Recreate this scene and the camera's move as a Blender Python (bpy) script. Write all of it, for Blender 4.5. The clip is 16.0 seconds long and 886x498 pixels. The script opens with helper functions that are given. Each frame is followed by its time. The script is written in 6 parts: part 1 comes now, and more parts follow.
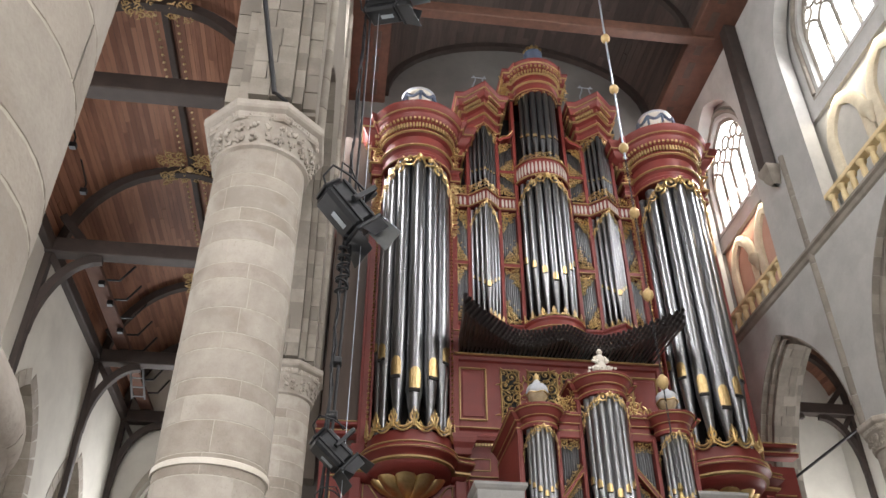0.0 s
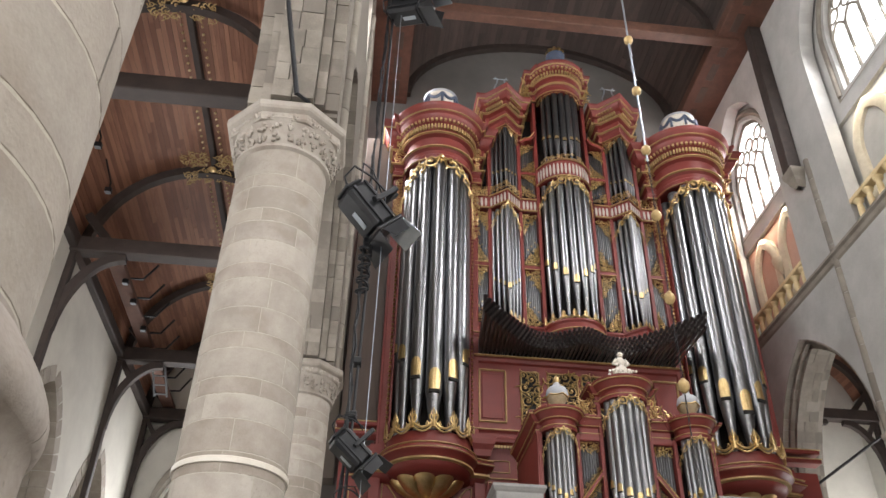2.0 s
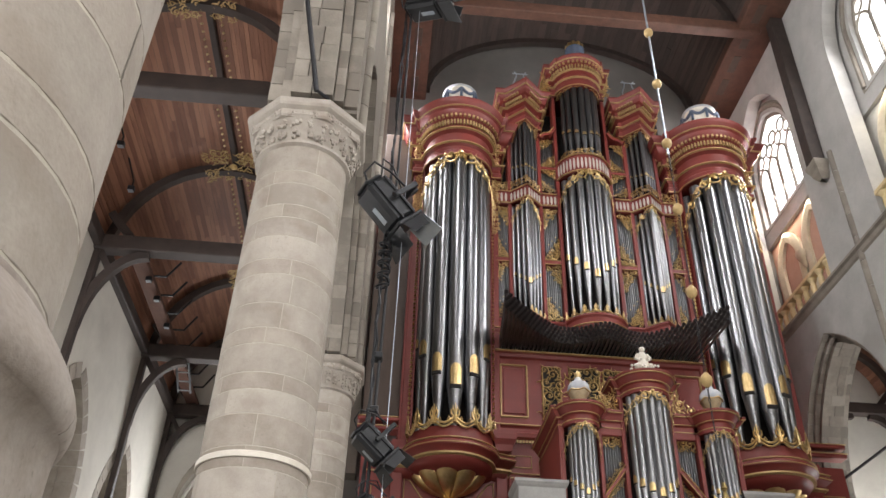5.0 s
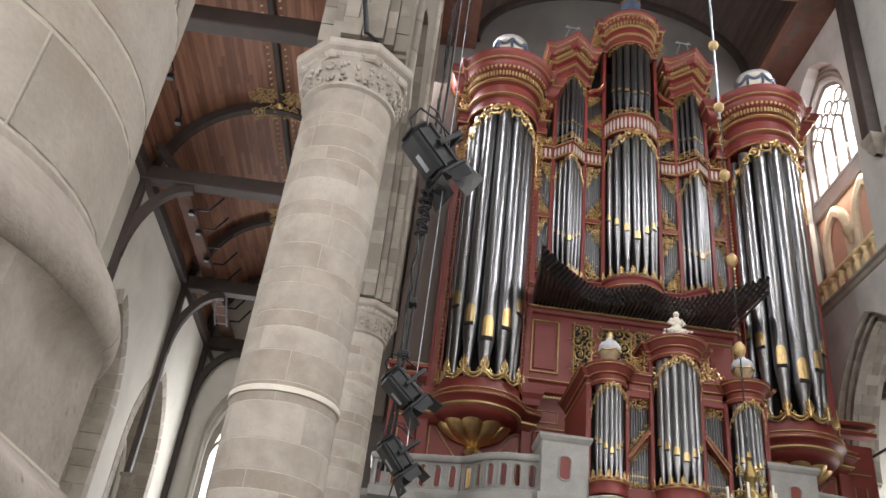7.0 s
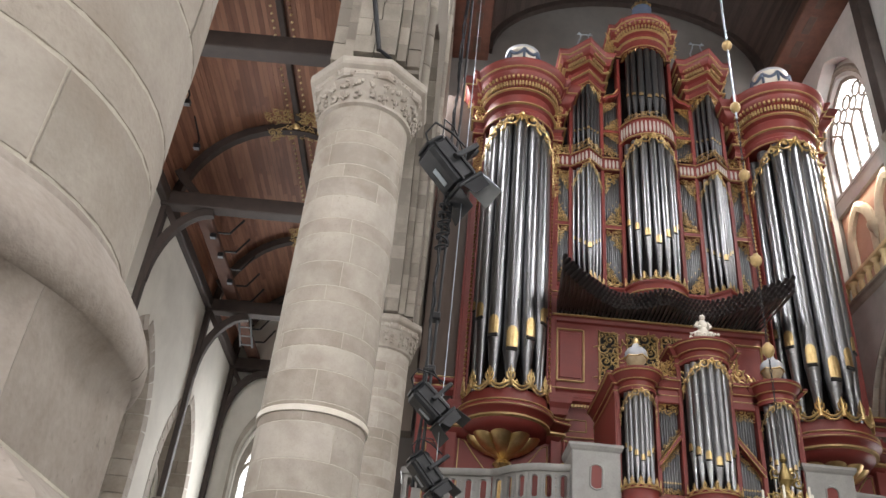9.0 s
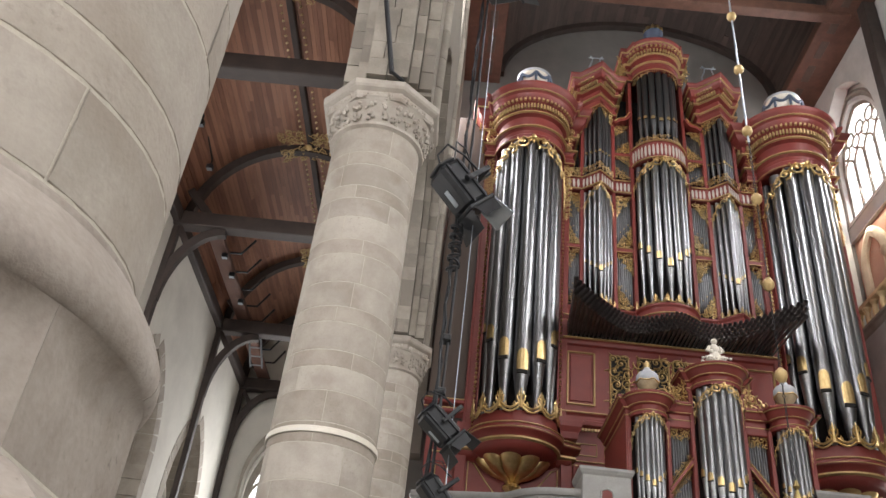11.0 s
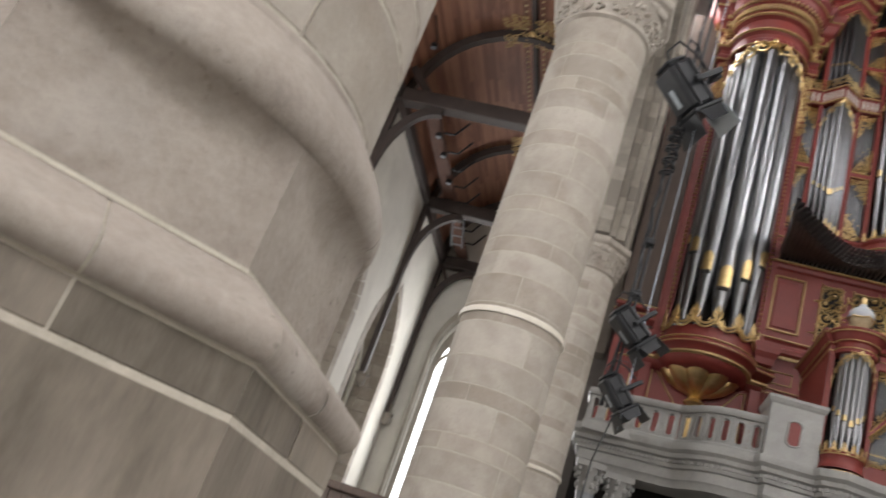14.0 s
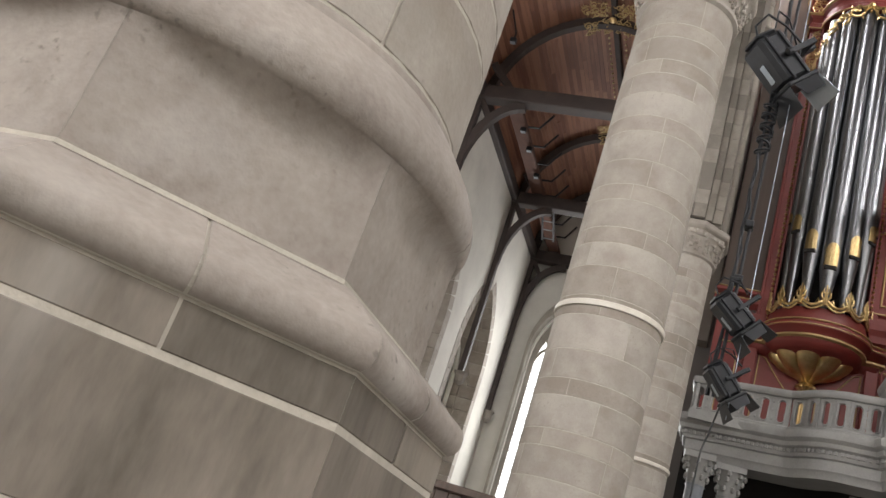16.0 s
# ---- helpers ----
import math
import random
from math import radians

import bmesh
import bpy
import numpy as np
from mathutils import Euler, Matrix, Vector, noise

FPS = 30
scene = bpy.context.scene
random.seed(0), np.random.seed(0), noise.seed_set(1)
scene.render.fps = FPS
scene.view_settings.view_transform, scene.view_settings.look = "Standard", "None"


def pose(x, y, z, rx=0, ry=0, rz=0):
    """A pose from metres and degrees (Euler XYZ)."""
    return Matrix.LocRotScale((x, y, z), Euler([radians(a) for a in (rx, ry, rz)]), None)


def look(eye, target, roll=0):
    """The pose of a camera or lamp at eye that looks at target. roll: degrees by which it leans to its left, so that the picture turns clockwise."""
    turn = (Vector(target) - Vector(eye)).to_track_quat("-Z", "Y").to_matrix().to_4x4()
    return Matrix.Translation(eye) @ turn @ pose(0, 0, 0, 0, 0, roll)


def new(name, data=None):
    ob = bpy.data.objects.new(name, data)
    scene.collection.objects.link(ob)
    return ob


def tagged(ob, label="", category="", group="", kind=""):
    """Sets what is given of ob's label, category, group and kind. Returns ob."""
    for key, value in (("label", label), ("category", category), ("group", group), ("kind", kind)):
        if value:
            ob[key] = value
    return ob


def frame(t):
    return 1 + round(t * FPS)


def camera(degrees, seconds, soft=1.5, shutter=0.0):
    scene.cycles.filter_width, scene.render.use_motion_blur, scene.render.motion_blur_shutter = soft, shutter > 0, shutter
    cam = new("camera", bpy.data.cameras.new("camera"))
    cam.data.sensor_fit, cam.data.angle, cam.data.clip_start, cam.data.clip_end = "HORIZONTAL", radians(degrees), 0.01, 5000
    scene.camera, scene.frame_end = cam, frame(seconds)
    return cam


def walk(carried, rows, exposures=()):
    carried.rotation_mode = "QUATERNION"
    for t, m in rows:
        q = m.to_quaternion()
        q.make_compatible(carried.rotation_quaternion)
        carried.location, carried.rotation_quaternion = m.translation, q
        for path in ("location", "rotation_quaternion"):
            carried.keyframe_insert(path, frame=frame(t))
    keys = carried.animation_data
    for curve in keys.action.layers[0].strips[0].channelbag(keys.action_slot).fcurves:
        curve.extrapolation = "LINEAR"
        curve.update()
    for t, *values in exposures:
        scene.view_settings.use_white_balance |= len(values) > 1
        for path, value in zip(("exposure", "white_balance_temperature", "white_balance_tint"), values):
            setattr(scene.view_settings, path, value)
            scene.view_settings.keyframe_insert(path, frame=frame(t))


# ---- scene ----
cam = camera(55.6, 16.0, shutter=0.3)

# seconds, place, yaw, pitch, lean
ROWS = [
    (0, 0.011, 0.006, 1.625, -7.27, 35.43, 0.03),
    (0.5, 0.014, 0.004, 1.622, -7.08, 35.48, 0.03),
    (1, 0.014, 0.002, 1.622, -6.67, 35.49, 0.56),
    (1.5, 0.012, -0.001, 1.621, -6.02, 35.52, 1.28),
    (2, 0.016, -0.004, 1.621, -5.52, 35.49, 1.47),
    (2.5, 0.018, -0.006, 1.621, -5.30, 35.43, 1.33),
    (3, 0.019, -0.007, 1.618, -4.81, 35.39, 1.57),
    (3.5, 0.017, -0.008, 1.615, -4.46, 35.33, 1.65),
    (4, 0.018, -0.007, 1.615, -4.10, 35.27, 1.74),
    (6.5, 0.015, 0.001, 1.594, -2.19, 34.15, 3.90),
    (7, 0.011, 0.003, 1.593, -1.04, 31.66, 7.24),
    (7.5, 0.011, 0.001, 1.597, 0.12, 31.18, 7.23),
    (8, 0.016, 0.003, 1.599, 0.57, 31.20, 6.47),
    (8.5, 0.015, 0.003, 1.605, 0.66, 31.71, 5.92),
    (9, 0.007, 0.003, 1.605, 0.72, 32.34, 5.73),
    (11.5, 0.002, 0.002, 1.604, 1.90, 33.85, 6.83),
    (12, 0.001, 0.002, 1.605, 2.21, 33.89, 6.47),
    (12.5, -0.002, 0.004, 1.604, 2.54, 33.82, 6.37),
    (13, -0.000, -0.000, 1.600, 3.01, 33.69, 6.38),
    (13.5, -0.003, -0.008, 1.583, 5.14, 32.15, 8.00),
    (14, -0.017, -0.008, 1.559, 15.07, 23.43, 20.34),
    (14.5, -0.020, -0.008, 1.558, 20.00, 20.93, 21.25),
    (15, -0.021, -0.014, 1.559, 21.17, 20.86, 19.79),
    (15.5, -0.021, -0.014, 1.560, 21.79, 20.69, 19.74),
    (16, -0.020, -0.012, 1.566, 21.31, 21.15, 19.29),
]
walk(cam, [(t, pose(x, y, z, 90 + p, 0, a) @ pose(0, 0, 0, 0, 0, r)) for t, x, y, z, a, p, r in ROWS],
     exposures=[(0.0, 0.3), (6.5, 0.21), (12.5, 0.17), (13.4, 0.14), (14.2, 0.04), (16.0, 0.04)])

# ---- light ----
world = bpy.data.worlds.new("sky")
scene.world = world
world.use_nodes = True
wn = world.node_tree
sky = wn.nodes.new("ShaderNodeTexSky")
sky.sky_type, sky.sun_disc = "NISHITA", False
sky.sun_elevation, sky.sun_rotation = radians(38), radians(120)
wn.links.new(sky.outputs[0], wn.nodes["Background"].inputs[0])
wn.nodes["Background"].inputs[1].default_value = 0.15


def window_or_fill_lamp(x, y, z, toward, w, h, power, colour=(1.0, 0.975, 0.99)):
    """An area lamp: daylight in a window opening, or added fill where none is built."""
    data = bpy.data.lights.new("window_daylight", "AREA")
    data.shape, data.size, data.size_y, data.energy, data.color = "RECTANGLE", w, h, power, colour
    ob = new("window_daylight", data)
    ob.matrix_world = look((x, y, z), toward)
    return ob


DAY = 1.0
for y in (20.6, 13.6, 6.5, -0.7, -7.8):          # clerestory on both sides
    window_or_fill_lamp(12.25, y, 21.0, (5, y, 17.4), 2.2, 3.4, 500 * DAY)
    window_or_fill_lamp(-0.8, y, 20.6, (6, y, 17.0), 2.2, 3.4, 400 * DAY)
for y in (2.0, -5.0):                             # unseen aisle windows, assumed beside and behind the camera
    window_or_fill_lamp(-6.3, y, 7.0, (0, y + 1, 6.0), 2.4, 6.0, 260 * DAY)
    window_or_fill_lamp(16.05, y, 8.5, (6, y + 2, 6.0), 2.6, 7.0, 1080 * DAY)
window_or_fill_lamp(-4.1, 23.85, 7.2, (-4.0, 15, 6.5), 2.2, 6.4, 260 * DAY)   # end of the aisle
window_or_fill_lamp(5.7, -11.7, 13.0, (5.7, 10, 9.5), 3.0, 9.0, 1200 * DAY)   # assumed great window behind, at a plain wall
window_or_fill_lamp(-3.9, -11.7, 10.6, (-4.2, 16, 10.2), 2.6, 2.6, 1500 * DAY)   # unseen fill from the aisle's far end, added to brighten it
# added fill for the aisle; the wall has no window here
window_or_fill_lamp(-6.3, 12.0, 8.0, (0, 12, 12.0), 2.0, 4.0, 330 * DAY)
# fill added to brighten the end of the far aisle, source unseen
window_or_fill_lamp(16.05, 21.8, 7.5, (13.9, 24.1, 11.5), 2.6, 5.0, 560 * DAY)
for y in (20.4, 13.75):                           # unseen warm lamps, inferred from the glow in the wall passage
    window_or_fill_lamp(12.43, y, 18.3, (12.4, y, 14.0), 3.4, 0.25, 36 * DAY, (1.0, 0.88, 0.7))

# ---- materials ----


def material(name, c1, c2=None, rough=0.6, metal=0.0, scale=6.0, fine=60.0, bump=0.15, stain=None, island=0.0, stretch=(1, 1, 1), grain=0.35, object_random=0.0, coat=0.0, pits=0.0):
    """A surface of two colours mixed by coarse and fine noise, with a bump, and pieces that vary one from another."""
    m = bpy.data.materials.new(name)
    m.use_nodes = True
    n, l = m.node_tree.nodes, m.node_tree.links
    b = n["Principled BSDF"]
    c2 = c2 or tuple(v * 0.75 for v in c1)
    co = n.new("ShaderNodeTexCoord")
    mp = n.new("ShaderNodeMapping")
    mp.inputs["Scale"].default_value = stretch
    l.new(co.outputs["Object"], mp.inputs["Vector"])
    big, small = n.new("ShaderNodeTexNoise"), n.new("ShaderNodeTexNoise")
    big.inputs["Scale"].default_value, small.inputs["Scale"].default_value = scale, fine
    big.inputs["Detail"].default_value, small.inputs["Detail"].default_value = 6, 4
    big.inputs["Roughness"].default_value = 0.65
    for t in (big, small):
        l.new(mp.outputs[0], t.inputs["Vector"])
    ramp = n.new("ShaderNodeValToRGB")
    ramp.color_ramp.elements[0].position, ramp.color_ramp.elements[1].position = 0.3, 0.7
    ramp.color_ramp.elements[0].color, ramp.color_ramp.elements[1].color = (*c2, 1), (*c1, 1)
    add = n.new("ShaderNodeMath")
    add.operation = "MULTIPLY_ADD"
    add.inputs[1].default_value, add.inputs[2].default_value = grain, 0.5 - grain / 2
    l.new(small.outputs["Fac"], add.inputs[0])
    mix = n.new("ShaderNodeMath")
    mix.operation = "ADD"
    half = n.new("ShaderNodeMath")
    half.operation = "SUBTRACT"
    half.inputs[1].default_value = 0.5
    l.new(add.outputs[0], half.inputs[0])
    l.new(big.outputs["Fac"], mix.inputs[0])
    l.new(half.outputs[0], mix.inputs[1])
    last = mix.outputs[0]
    for amount, node, socket in ((island, "ShaderNodeNewGeometry", "Random Per Island"), (object_random, "ShaderNodeObjectInfo", "Random")):
        if amount:
            g = n.new(node)
            s = n.new("ShaderNodeMath")
            s.operation = "MULTIPLY_ADD"
            s.inputs[1].default_value, s.inputs[2].default_value = amount, -amount / 2
            l.new(g.outputs[socket], s.inputs[0])
            t = n.new("ShaderNodeMath")
            t.operation = "ADD"
            l.new(last, t.inputs[0])
            l.new(s.outputs[0], t.inputs[1])
            last = t.outputs[0]
    l.new(last, ramp.inputs["Fac"])
    colour = ramp.outputs["Color"]
    if stain:
        sn = n.new("ShaderNodeTexNoise")
        sn.inputs["Scale"].default_value, sn.inputs["Detail"].default_value = stain[1], 5
        l.new(mp.outputs[0], sn.inputs["Vector"])
        sr = n.new("ShaderNodeValToRGB")
        sr.color_ramp.elements[0].position, sr.color_ramp.elements[1].position = stain[2], min(stain[2] + 0.14, 1)
        sr.color_ramp.elements[0].color, sr.color_ramp.elements[1].color = (0, 0, 0, 1), (1, 1, 1, 1)
        l.new(sn.outputs["Fac"], sr.inputs["Fac"])
        mx = n.new("ShaderNodeMixRGB")
        mx.inputs["Color2"].default_value = (*stain[0], 1)
        k = n.new("ShaderNodeMath")
        k.operation = "MULTIPLY"
        k.inputs[1].default_value = stain[3]
        l.new(sr.outputs["Color"], k.inputs[0])
        l.new(k.outputs[0], mx.inputs["Fac"])
        l.new(colour, mx.inputs["Color1"])
        colour = mx.outputs["Color"]
    if pits:
        # small dark pits, gathered in patches
        pn, pm = n.new("ShaderNodeTexNoise"), n.new("ShaderNodeTexNoise")
        pn.inputs["Scale"].default_value, pm.inputs["Scale"].default_value = 42, 2.6
        pn.inputs["Detail"].default_value = 3
        pr, pq = n.new("ShaderNodeValToRGB"), n.new("ShaderNodeValToRGB")
        pr.color_ramp.elements[0].position, pr.color_ramp.elements[1].position = 0.61, 0.72
        pq.color_ramp.elements[0].position, pq.color_ramp.elements[1].position = 0.46, 0.62
        for t, r in ((pn, pr), (pm, pq)):
            l.new(co.outputs["Object"], t.inputs["Vector"])
            l.new(t.outputs["Fac"], r.inputs["Fac"])
        pk = n.new("ShaderNodeMath")
        pk.operation = "MULTIPLY"
        l.new(pr.outputs["Color"], pk.inputs[0])
        l.new(pq.outputs["Color"], pk.inputs[1])
        pa = n.new("ShaderNodeMath")
        pa.operation = "MULTIPLY"
        pa.inputs[1].default_value = pits
        l.new(pk.outputs[0], pa.inputs[0])
        px_mix = n.new("ShaderNodeMixRGB")
        px_mix.inputs["Color2"].default_value = (*[v * 0.45 for v in c2], 1)
        l.new(pa.outputs[0], px_mix.inputs["Fac"])
        l.new(colour, px_mix.inputs["Color1"])
        colour = px_mix.outputs["Color"]
    l.new(colour, b.inputs["Base Color"])
    rr = n.new("ShaderNodeMath")
    rr.operation = "MULTIPLY_ADD"
    rr.inputs[1].default_value, rr.inputs[2].default_value = 0.25, rough - 0.12
    l.new(small.outputs["Fac"], rr.inputs[0])
    l.new(rr.outputs[0], b.inputs["Roughness"])
    b.inputs["Metallic"].default_value = metal
    b.inputs["Coat Weight"].default_value = coat
    if bump:
        bp = n.new("ShaderNodeBump")
        bp.inputs["Strength"].default_value, bp.inputs["Distance"].default_value = bump, 0.02
        l.new(mix.outputs[0], bp.inputs["Height"])
        l.new(bp.outputs[0], b.inputs["Normal"])
    return m


STONE = material("sandstone", (0.43, 0.395, 0.345), (0.30, 0.268, 0.228), 0.9, 0, 2.6, 70, 0.3, ((0.22, 0.175, 0.135), 2.0, 0.55, 0.45), object_random=0.3, grain=0.25, pits=0.35)
STONE_BROWN = material("brown_sandstone", (0.385, 0.347, 0.297), (0.27, 0.236, 0.197), 0.9, 0, 3.2, 70, 0.35, ((0.42, 0.385, 0.335), 3.0, 0.6, 0.4), object_random=0.3, grain=0.3, pits=0.3)
BASE_STONE = material("worn_base_stone", (0.355, 0.318, 0.277), (0.225, 0.193, 0.166), 0.85, 0, 3.4, 55, 0.3, ((0.46, 0.435, 0.4), 2.1, 0.57, 0.5), object_random=0.08, grain=0.35, pits=0.6)
STONE_WALL = material("ashlar", (0.32, 0.29, 0.245), (0.2, 0.178, 0.15), 0.9, 0, 2.0, 50, 0.35, ((0.17, 0.155, 0.13), 0.9, 0.56, 0.55), object_random=0.5, island=0.4)
PLINTH = material("weathered_plinth_stone", (0.24, 0.207, 0.168), (0.1, 0.086, 0.067), 0.9, 0, 5.0, 60, 0.35, ((0.37, 0.34, 0.30), 4.0, 0.6, 0.55), stretch=(1, 1, 0.3), object_random=0.35, grain=0.25)
MORTAR = material("lime_mortar", (0.50, 0.46, 0.39), (0.38, 0.35, 0.29), 0.95, 0, 8, 90, 0.3)
PLASTER = material("pale_plaster", (0.64, 0.62, 0.55), (0.53, 0.51, 0.455), 0.92, 0, 0.9, 40, 0.12, ((0.36, 0.35, 0.31), 0.5, 0.6, 0.4))
NAVE_PLASTER = material("grey_nave_plaster", (0.49, 0.485, 0.46), (0.38, 0.375, 0.355), 0.92, 0, 0.9, 40, 0.15, ((0.28, 0.265, 0.24), 0.55, 0.56, 0.5))
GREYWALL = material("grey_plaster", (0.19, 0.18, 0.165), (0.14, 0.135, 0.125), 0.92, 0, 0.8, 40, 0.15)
WARMWALL = material("ochre_plaster", (0.48, 0.31, 0.24), (0.40, 0.22, 0.17), 0.92, 0, 0.7, 40, 0.12)
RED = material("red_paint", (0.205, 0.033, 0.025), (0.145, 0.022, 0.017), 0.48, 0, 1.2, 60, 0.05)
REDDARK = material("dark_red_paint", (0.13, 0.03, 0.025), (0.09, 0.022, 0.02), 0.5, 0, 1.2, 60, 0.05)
GILT = material("gilt_line_paint", (0.54, 0.39, 0.18), (0.36, 0.25, 0.105), 0.42, 0.35, 5, 60, 0.1)
CREAM_STONE = material("cream_limestone", (0.66, 0.6, 0.47), (0.52, 0.46, 0.34), 0.85, 0, 4, 50, 0.2)
# yellow holds the warm light on the balusters; the ridge studs share it
BALUSTER = material("warm_lit_yellow", (0.78, 0.64, 0.38), (0.62, 0.48, 0.26), 0.85, 0, 4, 50, 0.2)
GOLD = material("gold_leaf", (0.78, 0.60, 0.31), (0.55, 0.39, 0.17), 0.36, 1.0, 5, 60, 0.2)
TIN = material("tin_pipe", (0.29, 0.295, 0.305), (0.22, 0.225, 0.235), 0.30, 1.0, 0.7, 30, 0.0, object_random=0.5, grain=0.1)
LEAD = material("lead_pipe", (0.22, 0.225, 0.23), (0.15, 0.155, 0.16), 0.36, 1.0, 2, 40, 0.0, object_random=0.5)
TRUMPET = material("dark_reed_pipe", (0.27, 0.25, 0.245), (0.1, 0.09, 0.088), 0.4, 0.75, 3, 40, 0.05, island=0.5)
# near-black for gaps and hollows: their shade is put into the colour
DARK = material("shade_black", (0.018, 0.015, 0.013), (0.01, 0.009, 0.008), 0.9, 0, 3, 30, 0.1)
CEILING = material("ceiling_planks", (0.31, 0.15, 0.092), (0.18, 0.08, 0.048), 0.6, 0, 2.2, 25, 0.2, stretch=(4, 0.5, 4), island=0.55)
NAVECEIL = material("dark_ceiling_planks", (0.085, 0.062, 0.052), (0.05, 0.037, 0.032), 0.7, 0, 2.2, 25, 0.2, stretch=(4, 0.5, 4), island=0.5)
BEAM = material("dark_timber", (0.05, 0.035, 0.029), (0.026, 0.019, 0.016), 0.65, 0, 3, 40, 0.25)
BEAMRED = material("brown_timber", (0.14, 0.066, 0.043), (0.08, 0.038, 0.026), 0.65, 0, 3, 40, 0.25)
MARBLE = material("white_marble", (0.33, 0.325, 0.305), (0.235, 0.23, 0.22), 0.45, 0, 2.0, 30, 0.08, ((0.38, 0.38, 0.37), 1.6, 0.58, 0.45))
GREYMARBLE = material("grey_veined_marble", (0.32, 0.34, 0.36), (0.16, 0.17, 0.19), 0.35, 0, 3.0, 20, 0.05, stretch=(1, 1, 0.4))
WHITEPAINT = material("cream_paint", (0.72, 0.68, 0.60), (0.6, 0.56, 0.48), 0.5, 0, 3, 40, 0.1)
BLUEPAINT = material("blue_grey_paint", (0.10, 0.13, 0.19), (0.07, 0.09, 0.13), 0.5, 0, 3, 40, 0.1)
OVALPAINT = material("aged_cream_paint", (0.5, 0.45, 0.4), (0.4, 0.35, 0.3), 0.5, 0, 3, 40, 0.1)
URNBODY = material("beige_marbled_paint", (0.52, 0.42, 0.27), (0.36, 0.28, 0.17), 0.4, 0, 9, 40, 0.05)
URNPAINT = material("pale_blue_marbled_paint", (0.5, 0.51, 0.52), (0.34, 0.37, 0.42), 0.4, 0, 7, 40, 0.05)
BLACK = material("black_metal", (0.022, 0.024, 0.027), (0.012, 0.013, 0.015), 0.45, 0.3, 5, 60, 0.1)
STEEL = material("galvanised_metal", (0.45, 0.5, 0.55), (0.35, 0.4, 0.45), 0.35, 0.8, 5, 60, 0.05)
BRASS = material("polished_brass", (0.42, 0.32, 0.14), (0.26, 0.19, 0.08), 0.34, 1.0, 5, 60, 0.03)
CANDLE = material("ivory_wax", (0.8, 0.77, 0.68), (0.72, 0.68, 0.58), 0.5, 0, 5, 60, 0.03)
LEADING = material("window_lead", (0.06, 0.06, 0.06), (0.04, 0.04, 0.04), 0.6, 0.2, 5, 60, 0.1)
FLOOR = material("grey_floor_slabs", (0.3, 0.285, 0.265), (0.19, 0.18, 0.17), 0.6, 0, 1.5, 40, 0.1, island=0.4)
WOODPANEL = material("brown_panel", (0.085, 0.058, 0.042), (0.06, 0.04, 0.03), 0.55, 0, 1.5, 30, 0.1, stretch=(4, 4, 0.5))
DARKWOOD = material("stained_oak", (0.085, 0.055, 0.04), (0.045, 0.03, 0.022), 0.55, 0, 4, 50, 0.25, stretch=(8, 8, 0.6))


def daylight_glass():
    """Leaded panes of old glass, bright with the sky behind them."""
    m = bpy.data.materials.new("daylit_glass")
    m.use_nodes = True
    n, l = m.node_tree.nodes, m.node_tree.links
    b = n["Principled BSDF"]
    b.inputs["Base Color"].default_value = (0.85, 0.88, 0.9, 1)
    b.inputs["Roughness"].default_value = 0.2
    noise_t = n.new("ShaderNodeTexNoise")
    noise_t.inputs["Scale"].default_value = 1.3
    ramp = n.new("ShaderNodeValToRGB")
    ramp.color_ramp.elements[0].color, ramp.color_ramp.elements[1].color = (0.92, 0.95, 1, 1), (1, 1, 1, 1)
    l.new(noise_t.outputs["Fac"], ramp.inputs["Fac"])
    l.new(ramp.outputs["Color"], b.inputs["Emission Color"])
    b.inputs["Emission Strength"].default_value = 2.6
    return m


SKYGLASS = daylight_glass()

# ---- building blocks ----


def part(name, bm, mat, parent=None, label="", smooth=False, recalc=True):
    if recalc:
        bmesh.ops.recalc_face_normals(bm, faces=bm.faces)
    me = bpy.data.meshes.new(name)
    bm.to_mesh(me)
    bm.free()
    me.materials.append(mat)
    if smooth:
        me.polygons.foreach_set("use_smooth", [True] * len(me.polygons))
        me.set_sharp_from_angle(angle=radians(38))
    ob = new(name, me)
    ob.parent = parent
    return tagged(ob, label)


def again(ob, m, parent=None, name=None):
    """Another object on the same mesh, at the pose m."""
    o = new(name or ob.name.split(".")[0], ob.data)
    o.parent = parent or ob.parent
    o.matrix_basis = m
    return o


def thing(name, label, category, group="", at=(0, 0, 0), kind=""):
    ob = new(name)
    ob.empty_display_size = 0.2
    ob.location = at
    return tagged(ob, label, category, group, kind)


def local(ob):
    """Puts a part, built in world places, under a thing that stands at its own base."""
    ob.matrix_parent_inverse = Matrix.Translation(ob.parent.location).inverted()
    return ob


def box(bm, x0, x1, y0, y1, z0, z1, m=None):
    vs = [bm.verts.new((x, y, z)) for x in (x0, x1) for y in (y0, y1) for z in (z0, z1)]
    if m:
        for v in vs:
            v.co = m @ v.co
    for f in ((0, 1, 3, 2), (4, 6, 7, 5), (0, 4, 5, 1), (2, 3, 7, 6), (0, 2, 6, 4), (1, 5, 7, 3)):
        bm.faces.new([vs[i] for i in f])
    return bm


def soft_box(x0, x1, y0, y1, z0, z1, b=0.01):
    bm = box(bmesh.new(), x0, x1, y0, y1, z0, z1)
    bmesh.ops.bevel(bm, geom=bm.edges[:], offset=b, segments=1, affect="EDGES")
    return bm


